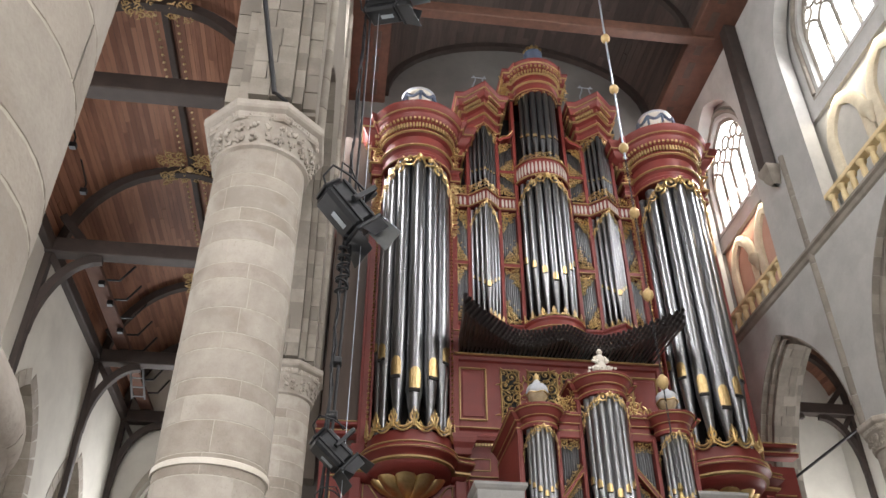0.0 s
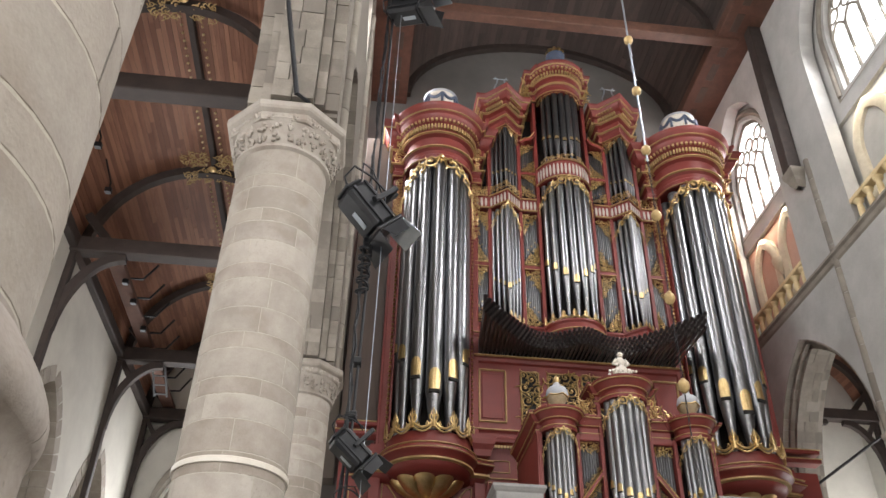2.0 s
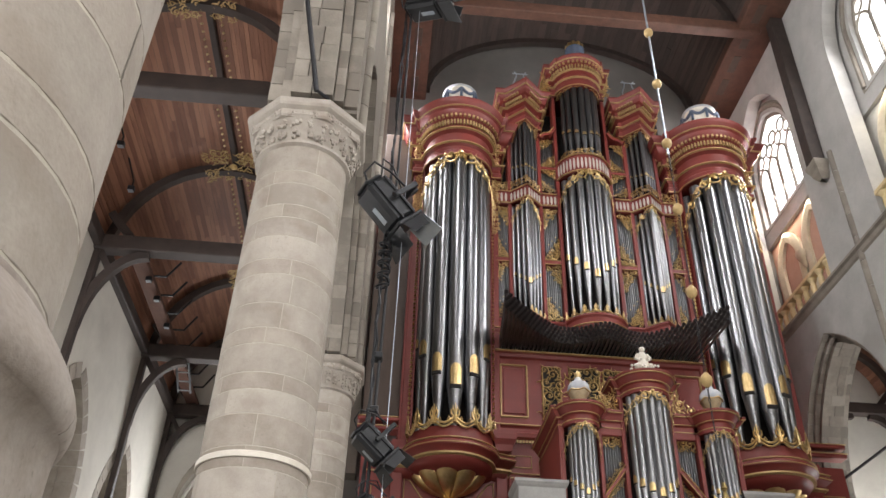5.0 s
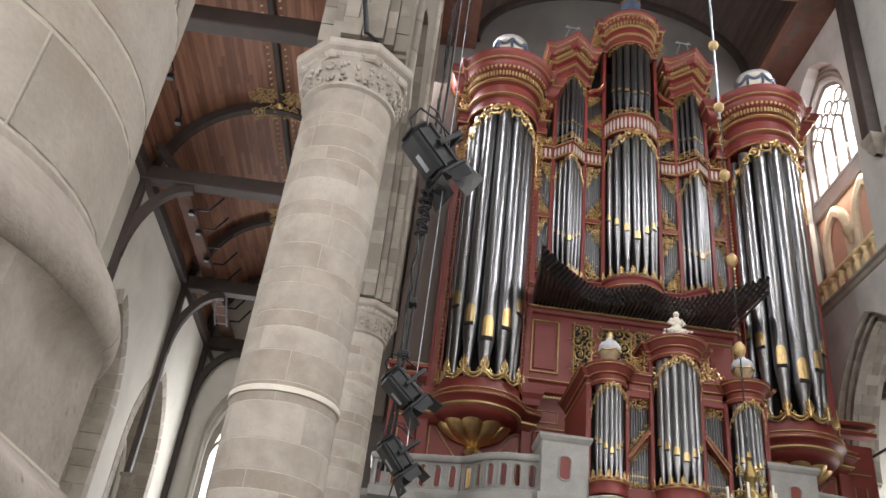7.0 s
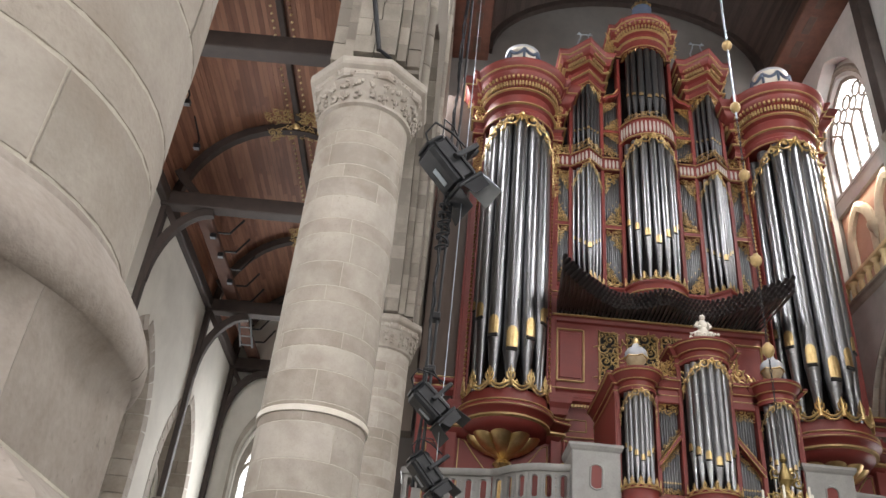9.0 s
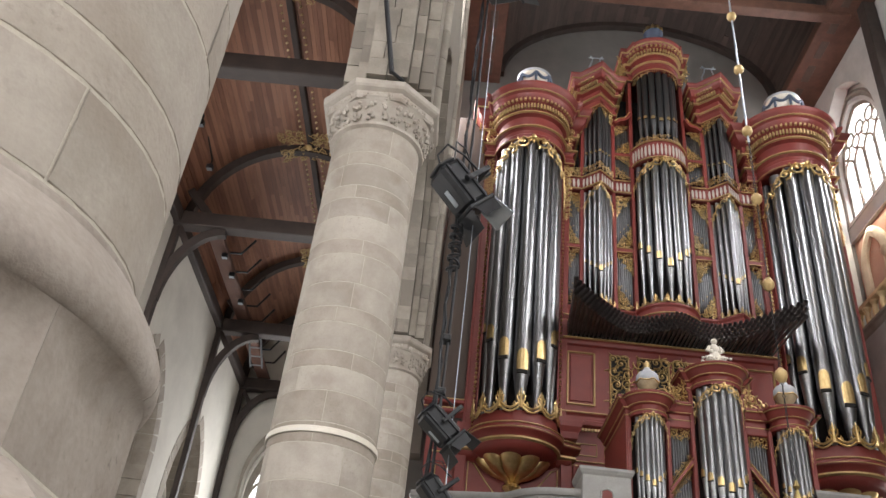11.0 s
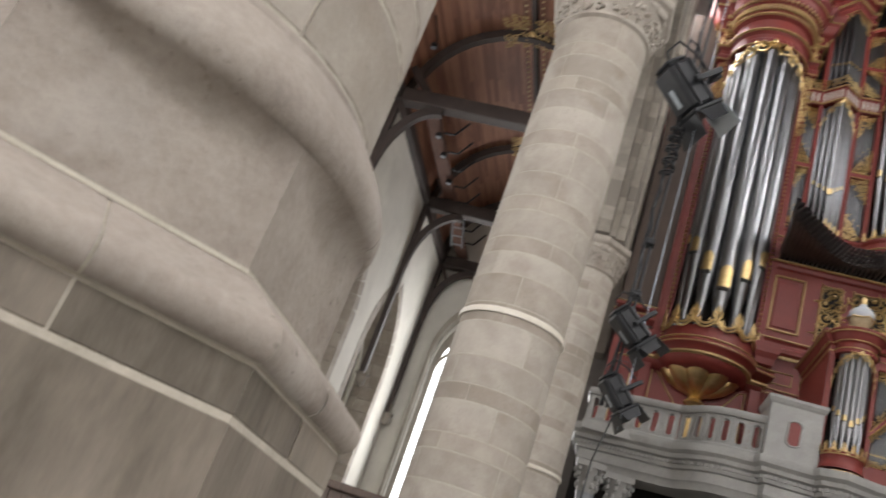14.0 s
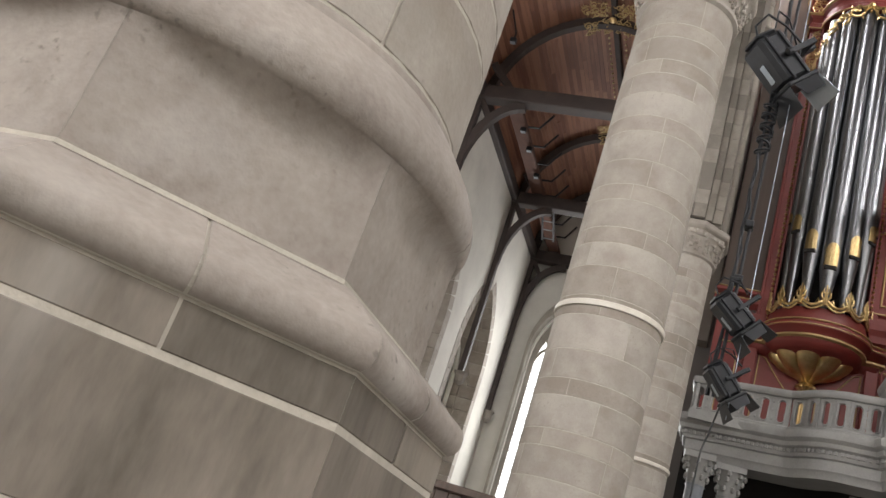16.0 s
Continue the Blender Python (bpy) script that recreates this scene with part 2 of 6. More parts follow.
def lathe(bm, profile, c=(0, 0, 0), a0=0.0, a1=360.0, n=24, shape=None):
    """Turns (radius, height) points about a vertical axis through c. shape(angle) scales the radius."""
    full = abs(a1 - a0) >= 359.9
    rings = []
    for i in range(n if full else n + 1):
        a = radians(a0 + (a1 - a0) * i / n)
        k = shape(a) if shape else 1
        rings.append([bm.verts.new((c[0] + r * k * math.cos(a), c[1] + r * k * math.sin(a), c[2] + z)) for r, z in profile])
    for i in range(len(rings) - (0 if full else 1)):
        p, q = rings[i], rings[(i + 1) % len(rings)]
        for j in range(len(profile) - 1):
            bm.faces.new((p[j], q[j], q[j + 1], p[j + 1]))
    return bm


def arc(cx, cy, r, a0, a1, n):
    return [(cx + r * math.cos(radians(a0 + (a1 - a0) * i / n)), cy + r * math.sin(radians(a0 + (a1 - a0) * i / n))) for i in range(n + 1)]


def sweep(bm, path, profile, cap=True):
    """Carries a section of (outward, height) points along a plan path; outward is to the right of the way."""
    pts = [Vector(p) for p in path]
    rows = []
    for i, p in enumerate(pts):
        d0 = (p - pts[i - 1]).normalized() if i else (pts[1] - p).normalized()
        d1 = (pts[i + 1] - p).normalized() if i < len(pts) - 1 else d0
        n0, n1 = Vector((d0.y, -d0.x)), Vector((d1.y, -d1.x))
        n = (n0 + n1).normalized()
        n = n / max(n.dot(n0), 0.45)
        rows.append([bm.verts.new((p.x + n.x * o, p.y + n.y * o, z)) for o, z in profile])
    for p, q in zip(rows, rows[1:]):
        for j in range(len(profile) - 1):
            bm.faces.new((p[j], q[j], q[j + 1], p[j + 1]))
    if cap and len(profile) > 2:
        for r in (rows[0], rows[-1]):
            bm.faces.new(r)
    return bm


def tube(bm, pts, r, n=6, taper=1.0):
    pts = [Vector(p) for p in pts]
    rings = []
    for i, p in enumerate(pts):
        d = (pts[min(i + 1, len(pts) - 1)] - pts[max(i - 1, 0)]).normalized()
        s = d.cross(Vector((0.31, 0.87, 0.39))).normalized()
        u = d.cross(s)
        k = r * (1 + (taper - 1) * i / (len(pts) - 1))
        rings.append([bm.verts.new(p + (s * math.cos(6.2832 * j / n) + u * math.sin(6.2832 * j / n)) * k) for j in range(n)])
    for a, b in zip(rings, rings[1:]):
        for j in range(n):
            bm.faces.new((a[j], a[(j + 1) % n], b[(j + 1) % n], b[j]))
    bm.faces.new(rings[0]), bm.faces.new(rings[-1])
    return bm


def ball(bm, c, r, sx=1, sy=1, sz=1, n=8):
    res = bmesh.ops.create_uvsphere(bm, u_segments=n, v_segments=max(4, n // 2), radius=r)
    for v in res["verts"]:
        v.co = Vector((v.co.x * sx, v.co.y * sy, v.co.z * sz)) + Vector(c)
    return bm


def flat_map(y):
    return lambda u, v, d: (u, y - d, v)


def round_map(cx, cy, r):
    return lambda u, v, d: (cx + (r + d) * math.sin((u - cx) / r), cy - (r + d) * math.cos((u - cx) / r), v)


def vee_map(cx, cy, half, depth):
    return lambda u, v, d: (u, cy - depth * (1 - abs(u - cx) / half) - d, v)


def carving(inside, bounds, mapped, count, sizes, seed, thick=0.2):
    """Pierced acanthus scrollwork: spirals of gilded wood with leaves, fitted side by side into a shape."""
    rnd = random.Random(seed)
    bm = bmesh.new()
    u0, u1, v0, v1 = bounds
    placed = []
    for k in range(count * 40):
        s = sizes[1] - (sizes[1] - sizes[0]) * min(1, k / (count * 25))
        u, v = rnd.uniform(u0, u1), rnd.uniform(v0, v1)
        if not inside(u, v) or any((u - a) ** 2 + (v - b) ** 2 < (0.82 * (s + c)) ** 2 for a, b, c in placed):
            continue
        if not all(inside(u + s * 0.75 * math.cos(q), v + s * 0.75 * math.sin(q)) for q in (0.5, 2.1, 3.7, 5.3)):
            continue
        placed.append((u, v, s))
        if len(placed) >= count:
            break
    for i, (u, v, s) in enumerate(placed):
        turn, way = rnd.uniform(0, 6.28), rnd.choice((-1, 1))
        pts = []
        for j in range(13):
            f = j / 12
            a = turn + way * f * 8.2
            r = s * (1.0 - 0.78 * f)
            pts.append(mapped(u + r * math.cos(a), v + r * math.sin(a), 0.015 + 0.25 * s * f))
        tube(bm, pts, s * thick, 4, 0.6)
        p = mapped(u, v, 0.02 + 0.3 * s)
        ball(bm, p, s * 0.24, n=5)
        for q in range(3):
            a = turn + 2.1 * q + 0.5
            b = [mapped(u + s * k * math.cos(a + 0.35 * k), v + s * k * math.sin(a + 0.35 * k), 0.02 + 0.1 * s * (1.5 - k)) for k in (0.8, 1.05, 1.3, 1.55)]
            tube(bm, b, s * thick * 1.1, 4, 0.25)
    return bm


def scroll_shade(mapped, cx, half, top, drop, big, thick=0.13):
    """A carved shade: a shell in the middle, and on each side a chain of leafy scrolls that runs down the edge."""
    bm = bmesh.new()
    for k in range(5):
        a = radians(-90 + (k - 2) * 34)
        tube(bm, [mapped(cx + big * f * math.cos(a) * 0.8, top - 0.25 * big + big * f * math.sin(a) * 0.9, 0.06 + 0.1 * big * f) for f in (0, 0.5, 1.0)], big * 0.17, 5, 0.7)
    ball(bm, mapped(cx, top - 0.3 * big, 0.1), big * 0.3, n=6)
    for e in (-1, 1):
        u, v, r, way, k = big * 1.15, top - big * 0.95, big * 0.8, 1, 0
        while u < half * 0.97 and v > top - drop:
            pts = []
            for j in range(15):
                f = j / 14
                a = math.pi * 0.5 * way + way * f * 9.0
                rr = r * (1.0 - 0.8 * f)
                pts.append(mapped(cx + e * (u + rr * math.cos(a)), v + rr * math.sin(a), 0.03 + 0.3 * r * f))
            tube(bm, pts, r * thick * 1.35, 5, 0.65)
            ball(bm, mapped(cx + e * u, v, 0.04 + 0.3 * r), r * 0.27, n=5)
            for q in range(4):
                a = 0.6 + 1.57 * q + 0.5 * k
                tube(bm, [mapped(cx + e * (u + r * g * math.cos(a + 0.3 * g)), v + r * g * math.sin(a + 0.3 * g), 0.05) for g in (0.9, 1.15, 1.38)], r * thick * 1.2, 4, 0.3)
            nu = min(u + r * 1.45, half * 0.93)
            fall = max(r * 0.35, drop * ((nu / half) ** 2.2 - (u / half) ** 2.2)) if nu > u + 0.02 else r * 1.7
            tube(bm, [mapped(cx + e * (u + (nu - u) * g), v + r * (1 - g) * 0.9 - fall * g + 0.1 * r * math.sin(g * 3.14), 0.04) for g in (0, 0.33, 0.66, 1)], r * thick * 1.1, 4, 0.8)
            u, v, r, way, k = (nu if nu > u + 0.02 else u + 1e-4), v - fall, r * 0.86, -way, k + 1
            if k > 9:
                break
        for k in range(4):
            z = v - k * r * 0.9
            tube(bm, [mapped(cx + e * half * (0.93 + 0.03 * g * (k % 2)), z - g * r * 1.1, 0.03) for g in (0, 0.5, 1)], r * 0.24 * (1 - 0.15 * k), 4, 0.3)
    return bm


def foot_rail(mapped, cx, half, z, n, h):
    """A carved rail of hanging swags between small leafy finials."""
    bm = bmesh.new()
    w = 2 * half / n
    for i in range(n):
        u0 = cx - half + w * i
        for dz, t in ((0.0, 0.16), (-0.22 * h, 0.12)):
            tube(bm, [mapped(u0 + w * g, z + h * 0.55 + dz - 0.42 * h * math.sin(math.pi * g), 0.05) for g in [j / 6 for j in range(7)]], h * t * 0.5, 5)
        for e in (-1, 1):
            tube(bm, [mapped(u0 + w * 0.5 + e * w * (0.28 - 0.1 * g), z + h * (0.3 + 0.22 * math.sin(g * 2.2)), 0.06) for g in (0, 0.7, 1.4)], h * 0.06, 4, 0.5)
    for i in range(n + 1):
        u = cx - half + w * i
        tube(bm, [mapped(u, z + h * g, 0.06) for g in (0.15, 0.6, 0.95, 1.35)], h * 0.13, 6, 0.25)
        for e in (-1, 1):
            tube(bm, [mapped(u + e * h * x, z + h * y, 0.06) for x, y in ((0.02, 0.4), (0.2, 0.65), (0.22, 0.9), (0.1, 0.95))], h * 0.08, 4, 0.5)
            tube(bm, [mapped(u + e * h * x, z + h * y, 0.06) for x, y in ((0.02, 0.75), (0.14, 1.0), (0.1, 1.2))], h * 0.06, 4, 0.4)
    return bm


def beads(p, q, r, step):
    """A row of gilded beads from p to q."""
    p, q = Vector(p), Vector(q)
    n = max(2, int((q - p).length / step))
    bm = bmesh.new()
    for i in range(n + 1):
        c = p.lerp(q, i / n)
        vs = [bm.verts.new(c + Vector(d) * r) for d in ((1, 0, 0), (0, -1, 0), (-1, 0, 0), (0, 1, 0), (0, 0, 1.3), (0, 0, -1.3))]
        for a in range(4):
            for t in (4, 5):
                bm.faces.new((vs[a], vs[(a + 1) % 4], vs[t]))
    return bm


PIPES = {}


def pipe_mesh(kind, foot, n=14):
    """A front pipe of unit height and radius: tapered foot, body, flattened lip and rim. foot: share of the height."""
    key = (kind, round(foot, 2))
    if key not in PIPES:
        bm = bmesh.new()
        f = key[1]
        lathe(bm, [(0.22, 0), (0.3, 0.004), (0.93, f * 0.93), (1.0, f), (1.0, 0.997), (0.94, 1.0), (0.86, 0.97)], n=n)
        bmesh.ops.recalc_face_normals(bm, faces=bm.faces)
        me = bpy.data.meshes.new("pipe")
        bm.to_mesh(me)
        bm.free()
        me.materials.append(TIN if kind == "tin" else LEAD)
        me.polygons.foreach_set("use_smooth", [True] * len(me.polygons))
        lip = bmesh.new()
        # a shield-shaped lip that stands proud of the pipe, of unit radius and height
        cols = [(-0.66, 0.72), (-0.5, 0.9), (-0.2, 1.0), (0.2, 1.0), (0.5, 0.9), (0.66, 0.72)]
        grid = [[lip.verts.new((x, -math.sqrt(1.0 - x * x * 0.8) - o, z * k)) for o, k in ((0.0, 0), (0.1, 0), (0.1, 0.5), (0.08, 1), (0.0, 1))] for x, z in cols]
        for a, b in zip(grid, grid[1:]):
            for i in range(4):
                lip.faces.new((a[i], b[i], b[i + 1], a[i + 1]))
        for a in (grid[0], grid[-1]):
            lip.faces.new(a)
        bmesh.ops.recalc_face_normals(lip, faces=lip.faces)
        lm = bpy.data.meshes.new("mouth")
        lip.to_mesh(lm)
        lip.free()
        lm.materials.append(GOLD)
        # the mouth's opening is a solid block, its inner shade painted near-black
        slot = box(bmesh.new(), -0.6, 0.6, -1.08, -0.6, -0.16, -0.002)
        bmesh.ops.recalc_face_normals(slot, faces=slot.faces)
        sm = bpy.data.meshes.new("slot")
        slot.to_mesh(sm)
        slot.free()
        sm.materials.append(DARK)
        PIPES[key] = (me, lm, sm)
    return PIPES[key]


def organ_pipe(owner, x, y, z0, z1, r, mouth_z, kind="tin", face=0.0, gilt=True, lip=1.0):
    """One front pipe under owner; face: degrees by which its mouth turns from straight ahead."""
    foot = (mouth_z - z0) / (z1 - z0)
    me, lm, sm = pipe_mesh(kind, foot)
    ob = new("pipe", me)
    ob.parent = owner
    ob.matrix_basis = pose(x, y, z0, 0, 0, face) @ Matrix.Diagonal((r, r, z1 - z0, 1))
    if gilt:
        for data, nm in ((lm, "mouth"), (sm, "slot")):
            o = new(nm, data)
            o.parent = ob
            h = r * 2.1 * lip / (z1 - z0)
            o.matrix_basis = pose(0, 0, (mouth_z - z0) / (z1 - z0)) @ Matrix.Diagonal((1, 1, h, 1))
    return ob

# ---- the church: floor, walls, arcades, roofs ----
AXIS = 5.73              # middle of the nave
LEFT, RIGHT = -0.65, 12.11   # nave faces of the two arcade walls
BACK, WEST = -12.0, 22.4
COLS = (1.55, 8.8, 15.95)    # columns along each arcade


def setting(name, bm, mat, label, smooth=False):
    return tagged(part(name, bm, mat, None, "", smooth), label, name.split("_")[0], "", "structure")


floor_bm = box(bmesh.new(), -7.2, 19.0, BACK - 0.5, 25, -0.3, 0)
floor = setting("floor", floor_bm, FLOOR, "grey stone slab floor of the church")


def arch_pts(y0, y1, spring, rise, n=12):
    """A pointed arch from y0 to y1 as (y, z) points."""
    half = (y1 - y0) / 2
    rad = (half * half + rise * rise) / (2 * half)
    pts = []
    top = math.asin(min(1, rise / rad))
    for i in range(n + 1):
        a = top * i / n
        pts.append((y0 + rad - rad * math.cos(a), spring + rad * math.sin(a)))
    return pts + [(y0 + y1 - y, z) for y, z in reversed(pts[:-1])]


def wall_with_openings(name, x0, x1, y0, y1, z0, z1, holes, mat, label, notches=()):
    """An upright wall along y whose openings are given as closed (y, z) outlines that go right through; notches open its foot."""
    bm = bmesh.new()
    foot = [(y0, z0)]
    for pts in notches:
        foot += [(pts[0][0], z0)] + pts + [(pts[-1][0], z0)]
    loops = [foot + [(y1, z0), (y1, z1), (y0, z1)]] + holes
    edges = []
    for lp in loops:
        vs = [bm.verts.new((x0, y, z)) for y, z in lp]
        edges += [bm.edges.new((vs[i], vs[(i + 1) % len(vs)])) for i in range(len(vs))]
    bmesh.ops.triangle_fill(bm, use_beauty=True, use_dissolve=False, edges=edges)
    faces = bm.faces[:]
    ext = bmesh.ops.extrude_face_region(bm, geom=faces)
    for v in [g for g in ext["geom"] if isinstance(g, bmesh.types.BMVert)]:
        v.co.x = x1
    return setting(name, bm, mat, label)


SPRING = 9.56


def bay(y0, y1):
    return arch_pts(y0 + 0.55, y1 - 0.55, SPRING, 4.0 if y1 - y0 < 6.8 else 5.0)


BAYS = [(1.55 - 7.2, 1.55), (1.55, 8.8), (8.8, 15.95), (15.95, WEST)]


def clerestory_outline(c, w=1.25, sill=18.7, spring=20.9, rise=1.75):
    return [(c - w, sill)] + arch_pts(c - w, c + w, spring, rise, 8) + [(c + w, sill)]


CLEAR = (20.6, 13.5, 6.4, -0.7, -7.8)
NCLEAR = (20.75, 13.75, 6.6, -0.7, -7.8)
NBAYS = [(1.55 - 7.2, 1.55), (1.55, 8.8), (8.8, 16.55), (16.55, 22.75)]
RECESS = [(18.55, 22.28)] + [(c - 2.05, c + 2.05) for c in NCLEAR[1:]]
wall_with_openings("wall_south", LEFT - 1.2, LEFT, BACK, WEST, SPRING - 0.02, 24.6, [clerestory_outline(c, 1.75, 18.2, 20.8, 2.75) for c in CLEAR], STONE_WALL, "weathered brown ashlar nave wall over pointed stone arches", [bay(a, b) for a, b in BAYS])
# the north wall has one tall pointed recess a bay, from the passage up to the head of the window
wall_with_openings("wall_north", RIGHT + 0.42, RIGHT, BACK, WEST, SPRING - 0.02, 24.6, [[(lo, 14.75)] + arch_pts(lo, hi, 20.7, 2.75, 10) + [(hi, 14.75)] for lo, hi in RECESS], NAVE_PLASTER, "grey plastered nave wall with tall recesses over pointed stone arches", [bay(a, b) for a, b in NBAYS])
wall_with_openings("wall_north_core", RIGHT + 1.2, RIGHT + 0.42, BACK, WEST, SPRING - 0.02, 14.4, [], STONE_WALL, "inner thickness of the arcade wall", [bay(a, b) for a, b in NBAYS])
wall_with_openings("wall_clerestory", RIGHT + 1.2, RIGHT + 0.5, BACK, WEST, 18.35, 24.6, [clerestory_outline(c, 1.44, 19.05, 21.0, 2.05) for c in NCLEAR], NAVE_PLASTER, "grey plastered window wall at the back of the recesses")
setting("wall_passage_west", box(bmesh.new(), RIGHT + 0.62, RIGHT + 1.2, 17.2, WEST, 14.4, 18.35), WARMWALL, "reddish ochre plastered back wall of the triforium passage")
setting("wall_passage_east", box(bmesh.new(), RIGHT + 0.62, RIGHT + 1.2, BACK, 17.196, 14.4, 18.35), NAVE_PLASTER, "grey plastered back wall of the triforium passage")
setting("string_course", sweep(bmesh.new(), [(RIGHT, WEST - 0.1), (RIGHT, BACK + 0.1)], [(0.0, 14.42), (0.05, 14.46), (0.09, 14.56), (0.16, 14.6), (0.16, 14.67), (0.05, 14.7), (0.0, 14.72)]), STONE_WALL, "dark weathered stone string course along the nave wall")
for i, (lo, hi) in enumerate(RECESS[:3]):
    # blind arches on the back of the passage, each a pale moulded band over a shallow niche
    mid = (lo + hi) / 2
    for a, b in ((lo + 0.12, mid - 0.04), (mid + 0.04, hi - 0.12)):
        blind = thing("blind_arch", "pale yellow moulded blind arch on the passage wall", "arch", "passage arches", kind="structure")
        ring = bmesh.new()
        rows = []
        outer, inner = [(a, 14.6)] + arch_pts(a, b, 17.0, 1.3, 9) + [(b, 14.6)], [(a + 0.36, 14.6)] + arch_pts(a + 0.36, b - 0.36, 17.0, 0.92, 9) + [(b - 0.36, 14.6)]
        for (y1, z1), (y2, z2) in zip(outer, inner):
            ym, zm = (y1 + y2) / 2, (z1 + z2) / 2
            rows.append([ring.verts.new((RIGHT + 0.62 - d, y, z)) for y, z, d in ((y1, z1, 0.0), (y1, z1, 0.1), (ym, zm, 0.16), (y2, z2, 0.1), (y2, z2, 0.0))])
        for p, q in zip(rows, rows[1:]):
            for j in range(4):
                ring.faces.new((p[j], q[j], q[j + 1], p[j + 1]))
        part("arch_band", ring, CREAM_STONE, blind, "", True)
    cb = thing("passage_corbel", "pale carved stone corbel between the blind arches", "corbel", "passage corbels", kind="structure")
    part("corbel", lathe(bmesh.new(), [(0.03, 16.35), (0.1, 16.45), (0.12, 16.6), (0.2, 16.68), (0.24, 16.78), (0.24, 16.9), (0.02, 16.9)], (RIGHT + 0.5, mid, 0), n=12), CREAM_STONE, cb, "", True)
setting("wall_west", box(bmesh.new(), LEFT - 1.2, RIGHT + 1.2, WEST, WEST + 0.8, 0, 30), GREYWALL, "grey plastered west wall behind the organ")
setting("wall_east", box(bmesh.new(), -7.2, 19.0, BACK - 0.6, BACK, 0, 30), PLASTER, "plain plastered wall closing the church")


def tracery_window(name, x, c, inward, w=1.5, sill=18.4, spring=20.7, rise=2.3, lights=3, axis="y", depth=1.0, label="tall pointed clerestory window with stone tracery, blown bright by daylight"):
    """A pointed window: bright leaded glass, stone mullions with cusped heads, iron bars."""
    win = thing(name, label, "window", kind="structure")

    def put(u, z, d):
        return (x + inward * d * depth, u, z) if axis == "y" else (u, x + inward * d, z)

    outline = [(c - w, sill)] + arch_pts(c - w, c + w, spring, rise, 10) + [(c + w, sill)]
    bm = bmesh.new()
    bm.faces.new([bm.verts.new(put(u, z, 0)) for u, z in outline])
    part("pane", bm, SKYGLASS, win)
    ring = bmesh.new()
    rows = []
    cz = (sill + spring) / 2
    for u, z in outline:
        s = Vector((u - c, z - cz))
        k = 1 + 0.34 / max(s.length, 0.4)
        rows.append([ring.verts.new(put(c + s.x * f, cz + s.y * f, d)) for f, d in ((0.97, 0.0), (0.97, 0.1), (1.05, 0.16), (k, 0.5), (k * 1.05, 0.52))])
    for a, b in zip(rows, rows[1:] + rows[:1]):
        for j in range(4):
            ring.faces.new((a[j], b[j], b[j + 1], a[j + 1]))
    part("window_frame", ring, STONE_WALL, win)
    if axis == "y":
        for off, d, rr in ((0.12, 0.2, 0.07), (0.2, 0.36, 0.06), (0.27, 0.53, 0.075)):
            mo = [(c - w - off, sill - 0.1)] + arch_pts(c - w - off, c + w + off, spring, rise * (1 + off / w * 0.8), 10) + [(c + w + off, sill - 0.1)]
            part("roll_moulding", tube(bmesh.new(), [put(u, z, d) for u, z in mo], rr, 6), STONE_WALL, win, "", True)
    for i in range(1, lights):
        u = c - w + 2 * w * i / lights
        bm = bmesh.new()
        tube(bm, [put(u, sill, 0.05), put(u, spring + 0.1, 0.05)], 0.06, 6)
        part("mullion", bm, STONE_WALL, win)
    lw = 2 * w / lights
    for i in range(lights):
        u0 = c - w + lw * i
        bm = bmesh.new()
        tube(bm, [put(a, z, 0.05) for a, z in arch_pts(u0, u0 + lw, spring - 0.1, lw * 0.75, 5)], 0.05, 5)
        tube(bm, [put(u0 + lw / 2 + 0.33 * lw * math.cos(q), spring + lw * 1.05 + 0.33 * lw * math.sin(q), 0.05) for q in [k * 0.6 for k in range(11)]], 0.045, 5)
        if i < lights - 1:
            tube(bm, [put(u0 + lw + 0.36 * lw * math.cos(q), spring + lw * 1.5 + 0.36 * lw * math.sin(q), 0.05) for q in [k * 0.6 for k in range(11)]], 0.045, 5)
        part("tracery", bm, STONE_WALL, win)
    z = sill + 0.35
    while z < spring:
        bm = bmesh.new()
        tube(bm, [put(c - w, z, 0.03), put(c + w, z, 0.03)], 0.014, 4)
        part("saddle_bar", bm, LEADING, win)
        z += 0.5
    return win


for i, c in enumerate(NCLEAR):
    tracery_window("window_%d" % (i + 1), RIGHT + 0.7, c, -1, 1.4, 19.1, 21.0, 2.0, 4, depth=0.42)
for i, c in enumerate(CLEAR):
    tracery_window("window_%d" % (i + 6), LEFT - 0.7, c, 1)

# ---- columns ----


def column_stone(r, z0, z1, a0, a1, gap=0.0045):
    """One curved block of a drum course, with eased edges."""
    bm = bmesh.new()
    n = max(3, int((a1 - a0) / 9))
    g = math.degrees(gap / r)
    e = 0.003
    prof = [(r - 0.05, z0 + gap), (r - e, z0 + gap), (r, z0 + gap + e), (r, z1 - gap - e), (r - e, z1 - gap), (r - 0.05, z1 - gap)]
    lathe(bm, prof, (0, 0, 0), a0 + g, a1 - g, n)
    return bm


